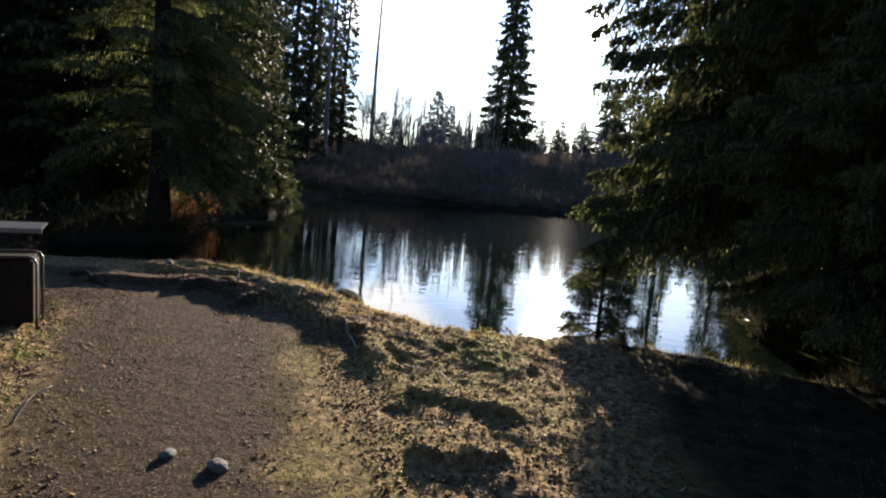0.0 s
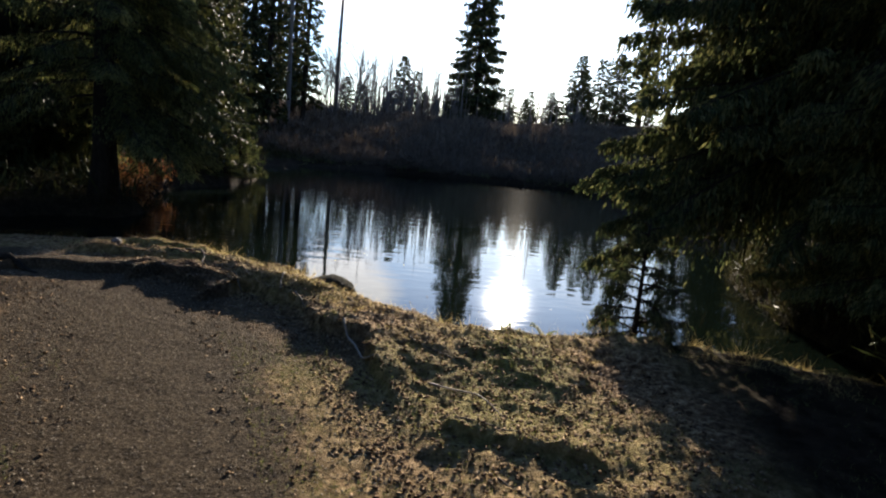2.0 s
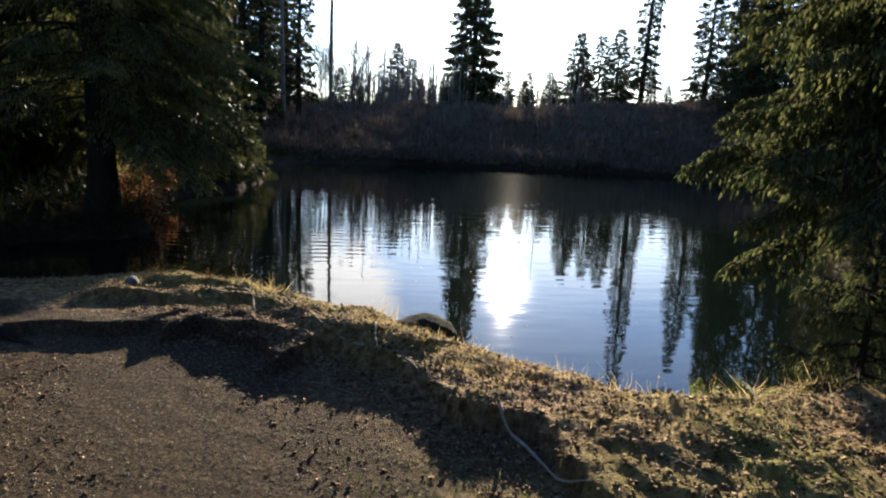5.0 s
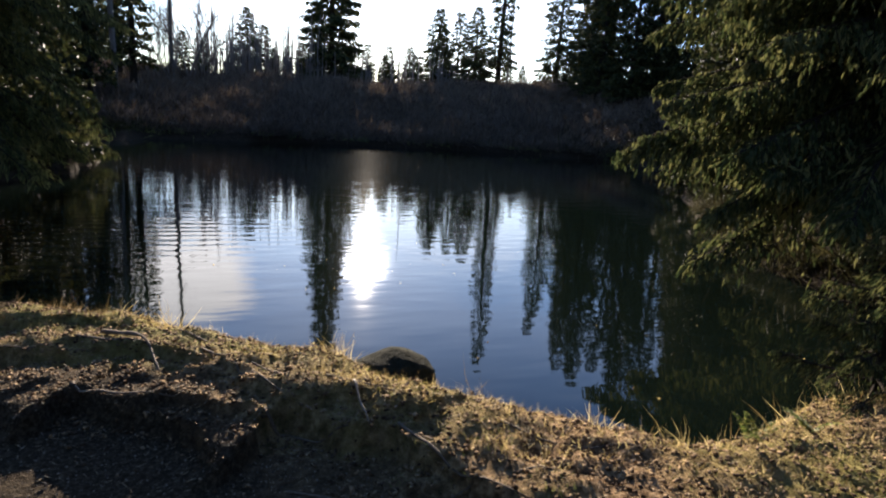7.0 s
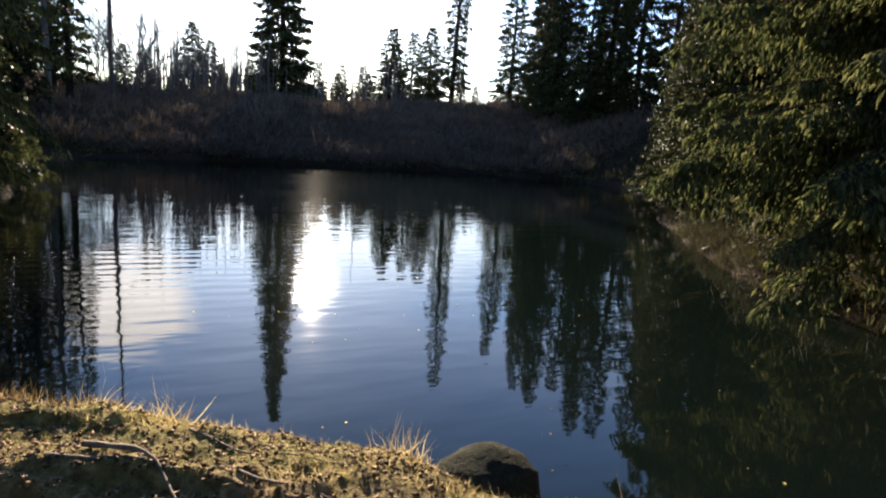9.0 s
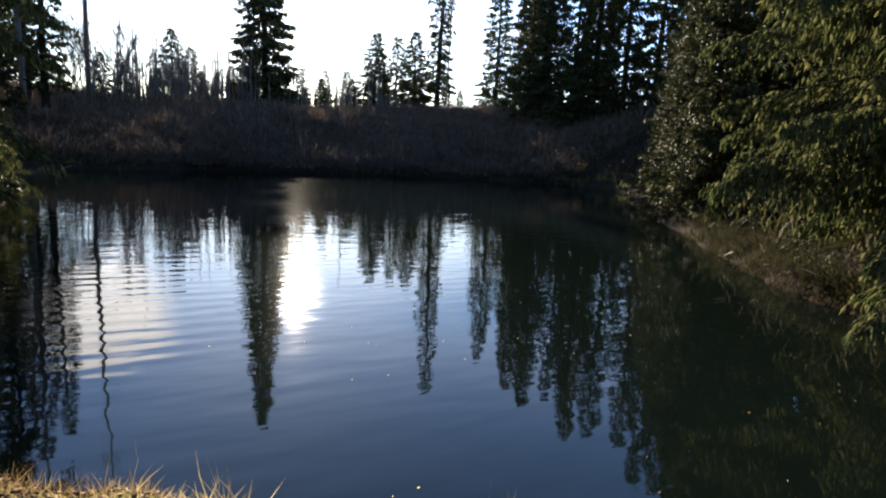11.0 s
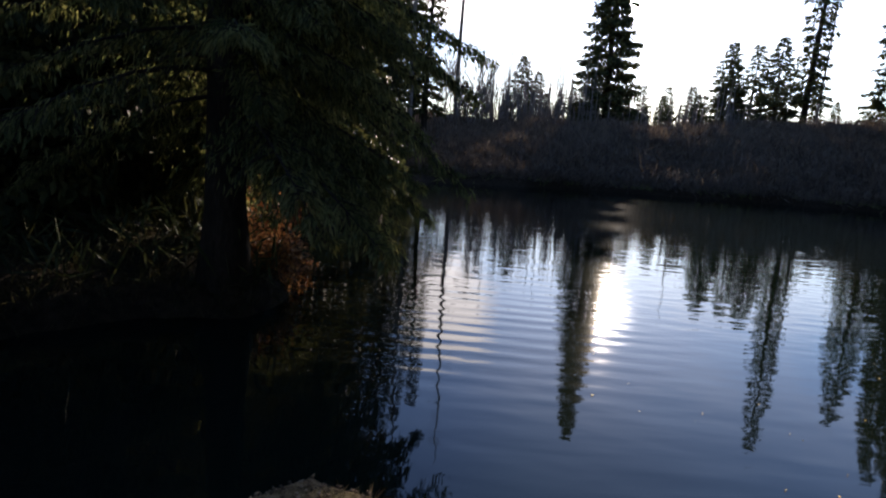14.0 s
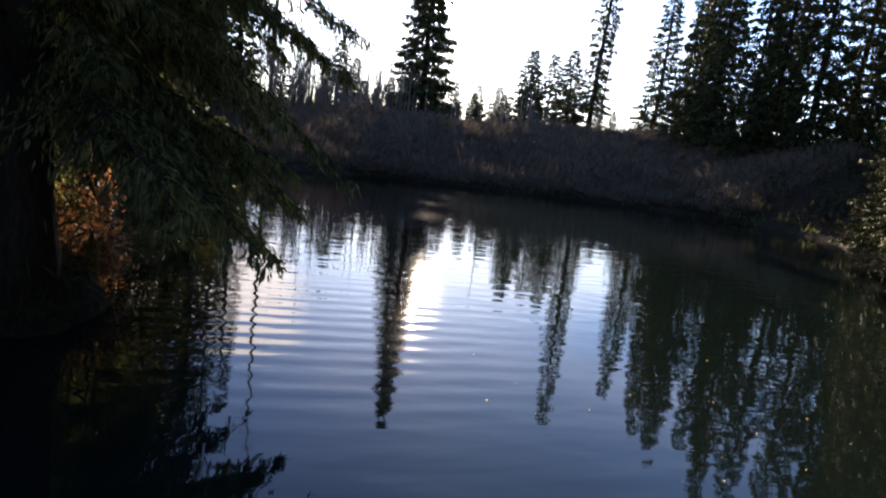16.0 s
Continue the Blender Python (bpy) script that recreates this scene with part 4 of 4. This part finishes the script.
def sward(name, count, low, high, length, width, mat, label, keep, seed, clump=0.0):
    """Grass blades over a stretch of ground, each rooted on it."""
    r = np.random.default_rng(seed)
    x, y = r.uniform(low[0], high[0], count), r.uniform(low[1], high[1], count)
    if clump:
        c = r.integers(0, max(2, count // 26), count)
        cx, cy = r.uniform(low[0], high[0], count), r.uniform(low[1], high[1], count)
        x, y = cx[c] + r.normal(0, clump, count), cy[c] + r.normal(0, clump, count)
    d = shore_distance(x, y)
    ok = keep(x, y, d, trail_distance(x, y))
    x, y = x[ok], y[ok]
    z = ground_height(x, y)[0] - 0.01
    n = len(x)
    ax = np.stack([r.normal(0, 0.75, n), r.normal(0, 0.75, n), np.ones(n)], 1)
    pile = Pile()
    scatter(pile, np.stack([x, y, z], 1), ax, length * r.uniform(0.35, 1.2, n), width, BLADE_V * np.array([1, 1 * length / width * 0.16, 1]), BLADE_F, r)
    return tagged(new(name, pile.mesh(name, mat)), label, "grass", kind="stuff")


sward("dry_grass", 5200, (-4.6, 5.6), (4.4, 10.2), 0.22, 0.0045, DRYGRASS, "long dry straw-coloured grass tufts along the shore", lambda x, y, d, t: (d > -0.02) & (d < 0.42) & (y < 8.5), 71, 0.05)
sward("dry_grass", 36000, (-5.2, 3.6), (4.2, 10.2), 0.085, 0.0028, DRYGRASS, "short dry grass on the sunlit bank", lambda x, y, d, t: (d > 0.0) & (t > 0.7) & (y < 8.6) & ((y > 5.4 + fbm(x, y, 1.0, 2, 43)) | (d < 0.5)) & (d < 0.95 + 0.5 * fbm(x, y, 1.4, 3, 41)) & (rim_offset(x, y) > 0.0) & (fbm(x, y, 1.1, 3, 8) > -0.2), 72, 0.09)
sward("dry_grass", 62000, (-4.6, 4.4), (4.2, 10), 0.055, 0.0026, DRYGRASS, "fine mat of short straw grass on the bank", lambda x, y, d, t: (d > 0.02) & (y < 8.4) & ((y > 5.4 + fbm(x, y, 1.0, 2, 43)) | (d < 0.5)) & (d < 1.1 + 0.8 * fbm(x, y, 1.4, 3, 42)) & (t > 0.7) & (rim_offset(x, y) > -0.1) & (fbm(x, y, 1.6, 3, 22) > -0.1), 76, 0.12)
sward("green_grass", 30000, (-5.2, 1.2), (3.5, 9.8), 0.05, 0.003, GREENGRASS, "short green grass and moss on the bank", lambda x, y, d, t: (d > 0.05) & (y < 8.5) & (t > 0.75 + 0.4 * (y > 4.6)) & (fbm(x, y, 0.9, 3, 8) > -0.25), 73, 0.08)
sward("green_grass", 14000, (-6.5, 0.5), (-1.6, 7.2), 0.09, 0.006, GREENGRASS, "green grass growing beside the gravel path", lambda x, y, d, t: (t > 0.95) & (x < -1.0 - 0.45 * (y - 1)), 74, 0.08)
sward("green_grass", 22000, (-2.6, 2.4), (0.3, 5.4), 0.035, 0.003, GREENGRASS, "low moss and grass creeping over the gravel edge", lambda x, y, d, t: (t > 0.5) & (rim_offset(x, y) < 0.25) & (fbm(x, y, 1.2, 3, 61) > -0.15), 86, 0.1)
sward("dry_grass", 420, (-3.5, 8.65), (-3.0, 9.15), 0.13, 0.0035, BROWNGRASS, "brown dry tuft of stalks on the tip of the bank", lambda x, y, d, t: np.hypot(x + 3.25, y - 8.9) < 0.24, 87)
sward("dry_grass", 900, (-4.0, 8.6), (-2.7, 9.7), 0.1, 0.005, BROWNGRASS, "dry brown grass hummock at the tip of the bank", lambda x, y, d, t: (d > 0.0) & (d < 0.9), 75, 0.06)


sward("shore_grass", 9000, (-9, 30), (25, 45), 0.4, 0.03, GREENGRASS, "rough olive grass along the far shore", lambda x, y, d, t: (d > 0.0) & (d < 1.5) & (fbm(x, y, 0.3, 3, 71) > -0.2), 88, 0.3)
# sedge added over the pale banks, its dark colour standing in for shade
sward("sedge", 14000, (-8.8, 8.4), (-4.6, 25), 0.2, 0.009, SHADE_TINTED_GRASS, "added sedge along the shore, shade put into its colour", lambda x, y, d, t: (d > -0.03) & (d < 1.1) & (t > 1.4), 77, 0.1)
sward("sedge", 14000, (4.3, 5.2), (12, 19), 0.26, 0.011, SHADE_TINTED_GRASS, "added sedge under the near-bank spruces, shade put into its colour", lambda x, y, d, t: (d > -0.03) & (d < 1.6), 78, 0.1)

sward("sedge", 26000, (-9.0, 10.6), (-5.4, 20), 0.13, 0.009, SHADE_TINTED_GRASS, "low added sedge and moss under the shore spruces, shade put into its colour", lambda x, y, d, t: (d > -0.05) & (d < 2.6), 79, 0.12)

# more added sedge hides the pale bank edge, darkened in place of shade
sward("sedge", 60000, (4.0, 5.2), (9.5, 17), 0.3, 0.011, SHADE_TINTED_GRASS, "added overhanging sedge on the bank edge, coloured dark for shade", lambda x, y, d, t: (d > -0.08) & (d < 0.7), 80, 0.12)


def litter(name, count, low, high, size, mat, label, keep, seed, flat=0.6):
    """Small broken pieces lying on the ground."""
    r = np.random.default_rng(seed)
    x, y = r.uniform(low[0], high[0], count), r.uniform(low[1], high[1], count)
    ok = keep(x, y, shore_distance(x, y), trail_distance(x, y))
    x, y = x[ok], y[ok]
    n = len(x)
    ax = np.stack([r.normal(0, 1, n), r.normal(0, 1, n), r.normal(0, 0.25, n)], 1)
    s = size * r.uniform(0.35, 1.2, n) ** 1.5
    pile = Pile()
    scatter(pile, np.stack([x, y, ground_height(x, y)[0] + s * 0.12], 1), ax, s, s * 0.32 * flat / 0.6, SPINDLE_V, SPINDLE_F, r)
    return tagged(new(name, pile.mesh(name, mat)), label, "ground litter", kind="stuff")


BROWNROOT = material("brown_root", [(0.05, 0.034, 0.022), (0.11, 0.078, 0.05), (0.2, 0.15, 0.1)], 0.9, 8, 60, 0.6, 0.006)
SOIL = material("soil_clods", [(0.05, 0.032, 0.02), (0.13, 0.085, 0.048), (0.26, 0.175, 0.1)], 0.95, 8, 50, 0, island=0.5, spec=0.05)
PEBBLE = material("pebbles", [(0.06, 0.046, 0.032), (0.115, 0.09, 0.063), (0.24, 0.195, 0.14)], 0.85, 8, 50, 0, island=0.7)
litter("soil_clods", 85000, (-5.2, 1.2), (3.0, 9.8), 0.031, SOIL, "crumbled brown soil, needles and cone scales", lambda x, y, d, t: (d > 0.1) & (x < 1.6) & ((t > 1.0) | ((rim_offset(x, y) > -0.12) & (y > 4.6))), 81)
litter("soil_clods", 7000, (-4.6, 1.6), (0.6, 8.2), 0.03, SOIL, "crumbled soil and cones strewn over the path", lambda x, y, d, t: (t > 0.35) & (t < 1.3), 83)
litter("gravel", 52000, (-4.6, 1.6), (0.4, 8.0), 0.0105, PEBBLE, "small grey-brown gravel on the footpath", lambda x, y, d, t: t < 1.15, 82, 0.9)


TWIGS = material("dry_twig_litter", [(0.07, 0.045, 0.025), (0.17, 0.118, 0.068), (0.36, 0.27, 0.165)], 0.75, 8, 50, 0, island=0.8, spec=0.2)
litter("twig_litter", 30000, (-4.6, 2.4), (1.4, 8.6), 0.036, TWIGS, "dry twigs, needles and bark scraps on the bank", lambda x, y, d, t: (d > 0.1) & (rim_offset(x, y) > -0.35 + 0.3 * fbm(x, y, 2.0, 2, 91)), 84, 0.1)


def stone(name, x, y, size, seed, label, sink=0.3, mat=None):
    """A rounded, uneven stone bedded in the ground."""
    r = np.random.default_rng(seed)
    bm = bmesh.new()
    bmesh.ops.create_icosphere(bm, subdivisions=4, radius=1)
    for v in bm.verts:
        k = 1 + 0.12 * noise.noise(v.co * 1.3 + Vector((seed, 0, 0))) + 0.07 * noise.noise(v.co * 4 + Vector((0, seed, 0)))
        v.co = Vector((v.co.x * size[0], v.co.y * size[1], v.co.z * size[2])) * k * 0.5
    me = bpy.data.meshes.new(name)
    bm.to_mesh(me)
    bm.free()
    for p in me.polygons:
        p.use_smooth = True
    me.materials.append(mat or STONE)
    ob = new(name, me)
    ob.location, ob.rotation_euler = (x, y, max(0.0, ground_z(x, y)) + size[2] * (0.5 - sink)), (0, 0, r.uniform(0, 3))
    return tagged(ob, label, "stone")


DARKSTONE = material("dark_mossy_stone", [(0.01, 0.011, 0.007), (0.021, 0.022, 0.014), (0.042, 0.039, 0.025)], 0.95, 6, 40, 0.9, 0.03, spec=0.03)
stone("boulder", -1.17, 7.36, (0.6, 0.48, 0.38), 3, "dark rounded boulder at the water's edge", 0.36, DARKSTONE)
stone("stone", -1.07, 2.9, (0.13, 0.1, 0.07), 5, "pale grey stone lying on the gravel path")
stone("stone", -1.38, 2.99, (0.1, 0.08, 0.05), 6, "small grey stone lying on the gravel path")
stone("stone", -3.9, 8.3, (0.16, 0.12, 0.1), 7, "pale stone on the worn bank")


def root(points, radius, label, seed, name="tree_root", mat=None, hug=False):
    """A bent root that rests on the ground."""
    r = np.random.default_rng(seed)
    pts = []
    for (ax, ay, az), (bx, by, bz) in zip(points, points[1:]):
        for k in np.linspace(0, 1, 6, endpoint=False):
            x, y = ax + (bx - ax) * k + r.normal(0, 0.012), ay + (by - ay) * k + r.normal(0, 0.012)
            pts.append((x, y, ground_z(x, y) + az + (bz - az) * k))
    x, y, z = points[-1]
    pts.append((x, y, ground_z(x, y) + z))
    pts = np.array(pts)
    for _ in range(3):
        pts[1:-1] = (pts[:-2] + 2 * pts[1:-1] + pts[2:]) / 4
    if hug:
        pts[:, 2] = [ground_z(px, py) + 0.15 * radius for px, py in pts[:, :2]]
        pts[1:-1, 2] = (pts[:-2, 2] + 2 * pts[1:-1, 2] + pts[2:, 2]) / 4
    rad = (0.42 if hug else 0.62) * radius * np.linspace(1, 0.4, len(pts)) * r.uniform(0.7, 1.3, len(pts))
    pile = Pile()
    pile.add(*tube(pts, rad, 7))
    return tagged(new(name, pile.mesh(name, mat or ROOTWOOD, True)), label, "root", "roots and sticks")


root([(-0.85, 5.62, 0.02), (-0.72, 5.4, 0.01), (-0.66, 5.15, 0.02), (-0.52, 4.88, 0.0)], 0.019, "pale exposed tree root running down the bank", 1)
root([(-1.55, 6.75, 0.0), (-1.55, 6.55, 0.06), (-1.52, 6.4, 0.0)], 0.012, "pale thin stick lying over the bank edge", 2, "stick")
root([(-4.7, 7.35, -0.02), (-4.4, 6.98, 0.05), (-4.1, 6.85, 0.01), (-3.8, 6.72, -0.03)], 0.075, "dark weathered root stump beside the path", 3, "tree_root", BARK)
root([(-2.3, 7.4, 0.0), (-1.9, 7.0, 0.04), (-1.2, 6.5, 0.0)], 0.018, "brown surface root in the dry grass", 4, "tree_root", BROWNROOT, True)
root([(-2.9, 7.9, 0.02), (-2.6, 7.6, 0.05), (-2.5, 7.2, 0.0)], 0.022, "brown surface root at the broken bank edge", 5, "tree_root", BROWNROOT)
root([(-0.2, 4.7, 0.0), (0.1, 4.5, 0.05), (0.25, 4.2, 0.0)], 0.012, "thin grey twig on the mossy bank", 6, "stick")
root([(-2.4, 3.2, 0.0), (-2.39, 3.3, 0.1), (-2.35, 3.48, 0.13)], 0.018, "pale broken stick beside the path", 7, "stick")
root([(-1.9, 6.2, 0.0), (-1.6, 6.0, 0.03), (-1.1, 5.95, 0.0)], 0.018, "brown root on the shaded scarp", 10, "tree_root", BROWNROOT, True)
for i, (points, thick) in enumerate((([(-1.98, 6.62), (-1.85, 6.62), (-1.62, 6.44)], 0.022), ([(-2.12, 7.05), (-1.98, 6.85), (-1.86, 6.68)], 0.018), ([(-1.92, 7.0), (-1.66, 6.86), (-1.4, 6.76)], 0.016),
                                     ([(-2.9, 7.12), (-2.62, 6.93), (-2.36, 6.87)], 0.022), ([(-3.05, 7.8), (-2.8, 7.75), (-2.58, 7.6)], 0.024), ([(-3.5, 7.0), (-3.25, 7.13), (-3.05, 7.25)], 0.02),
                                     ([(-3.75, 7.9), (-3.4, 7.88), (-3.15, 7.76)], 0.02), ([(-1.4, 6.4), (-1.2, 6.02), (-1.04, 5.74)], 0.02), ([(-1.0, 5.92), (-0.85, 5.9), (-0.74, 5.98)], 0.012),
                                     ([(-0.9, 6.3), (-0.6, 6.05), (-0.35, 6.0)], 0.014), ([(-2.5, 8.0), (-2.2, 7.6), (-1.8, 7.4)], 0.016), ([(-0.3, 5.35), (0.0, 5.15), (0.2, 4.95)], 0.014),
                                     ([(-0.15, 4.2), (0.15, 4.1), (0.4, 3.9)], 0.016), ([(0.1, 3.6), (0.3, 3.4), (0.6, 3.35)], 0.012))):
    root([(x, y, 0.006) for x, y in points], thick, "brown root along a torn edge of the bank", 20 + i, "tree_root", BROWNROOT, True)
root([(-11.5, 18.2, 0.15), (-10.2, 18.6, 0.15), (-8.9, 18.9, 0.13)], 0.13, "pale fallen log in the shaded wood", 12, "fallen_log", DEADWOOD)
# pale shape in place of a sunlit strip of ground under the spruces
root([(-9.2, 14.2, 0.1), (-8.6, 14.0, 0.1), (-7.9, 14.1, 0.08)], 0.08, "pale log shape standing for a sunlit strip of ground", 13, "fallen_log", DEADWOOD)


def fern(x, y, seed):
    r = np.random.default_rng(seed)
    ob = new("fern")
    ob.location = (x, y, ground_z(x, y))
    tagged(ob, "small bright green fern on the bank", "fern")
    for i in range(6):
        az = r.uniform(0, 6.28)
        out = np.array([math.cos(az), math.sin(az), 0])
        side = np.array([-out[1], out[0], 0])
        t = np.linspace(0.1, 1, 14)
        line = np.outer(t * 0.16, out) + np.outer(0.2 * t - 0.1 * t * t, (0, 0, 1))
        pile = Pile()
        for sg in (-1, 1):
            scatter(pile, line, np.tile(side * sg + out * 0.4, (14, 1)), 0.055 * (1.05 - t), 0.008, KITE_V, KITE_F, r)
        part("frond", pile.mesh("frond", GREENGRASS), ob)


fern(0.96, 6.1, 1)
fern(0.6, 6.15, 2)


def litter_bin(x, y, turn):
    """A roofed litter bin: tube posts, sheet roof and a dark box between two rounded frames."""
    ob = new("litter_bin")
    ob.location, ob.rotation_euler = (x, y, ground_z(x, y)), (0, 0, turn)
    tagged(ob, "dark roofed litter bin with rounded metal frames beside the path", "litter bin")

    def box(name, lo, hi, mat, bevel=0.008, label="", tilt=None, under=None):
        bm = bmesh.new()
        bmesh.ops.create_cube(bm, size=1)
        for v in bm.verts:
            v.co = Vector([(l + h) / 2 + c * (h - l) for l, h, c in zip(lo, hi, v.co)])
            if tilt:
                v.co.z += tilt * v.co.y
        bmesh.ops.bevel(bm, geom=bm.edges[:], offset=bevel, segments=2, affect="EDGES", profile=0.6)
        me = bpy.data.meshes.new(name)
        bm.to_mesh(me)
        bm.free()
        me.materials.append(mat)
        return part(name, me, under or ob, label)
    body = box("body", (-0.13, -0.15, 0.04), (0.25, 0.15, 0.6), BINWOOD, 0.02, "dark brown bin box")
    box("rim", (-0.115, -0.135, 0.605), (0.235, 0.135, 0.625), BINWOOD, 0.006, "dark rim", None, body)
    for yy in (-0.165, 0.165):
        pts = [(-0.15, yy, -0.05), (-0.15, yy, 0.57)]
        pts += [(-0.15 + 0.07 * (1 - math.cos(a)), yy, 0.57 + 0.07 * math.sin(a)) for a in (0.4, 0.8, 1.2, 1.57)]
        pts += [(0.2 + 0.07 * math.sin(a), yy, 0.57 + 0.07 * math.cos(a)) for a in (0.0, 0.4, 0.8, 1.2, 1.57)] + [(0.27, yy, -0.05)]
        p = Pile()
        p.add(*tube(pts, [0.011] * len(pts), 8))
        part("tube_frame", p.mesh("tube_frame", FRAMETUBE, True), ob, "brown painted metal tube frame")
    for yy in (-0.13, 0.13):
        p = Pile()
        p.add(*tube([(-0.18, yy, -0.08), (-0.18, yy, 0.45), (-0.18, yy, 0.9)], [0.014] * 3, 8))
        part("post", p.mesh("post", FRAMETUBE, True), ob)
    roofing = material("dull_roof_sheet", [(0.02, 0.024, 0.027), (0.034, 0.04, 0.044), (0.055, 0.06, 0.064)], 0.9, 4, 60, 0.1, 0.002, spec=0.05)
    roof = box("roof", (-0.25, -0.16, 0.885), (0.31, 0.16, 0.9), roofing, 0.004, "grey sheet metal roof", 0.06)
    box("roof_lip", (-0.25, -0.172, 0.85), (0.31, -0.162, 0.888), METAL, 0.003, "", None, roof)
    return ob


litter_bin(-3.8, 4.98, radians(27))

# leaves and seed scraps drifting on the water
r = np.random.default_rng(91)
px, py = r.uniform(-2.6, 3, 60), r.uniform(7, 12.5, 60)
ok = shore_distance(px, py) < -0.15
drift = Pile()
scatter(drift, np.stack([px[ok], py[ok], np.full(ok.sum(), 0.006)], 1), np.stack([r.normal(0, 1, ok.sum()), r.normal(0, 1, ok.sum()), np.zeros(ok.sum())], 1),
        r.uniform(0.01, 0.026, ok.sum()), 0.006, KITE_V * np.array([1, 0.2, 1]), KITE_F, r)
tagged(new("floating_leaves", drift.mesh("floating_leaves", DRYGRASS)), "small pale leaves floating on the pond", "leaves", kind="stuff")
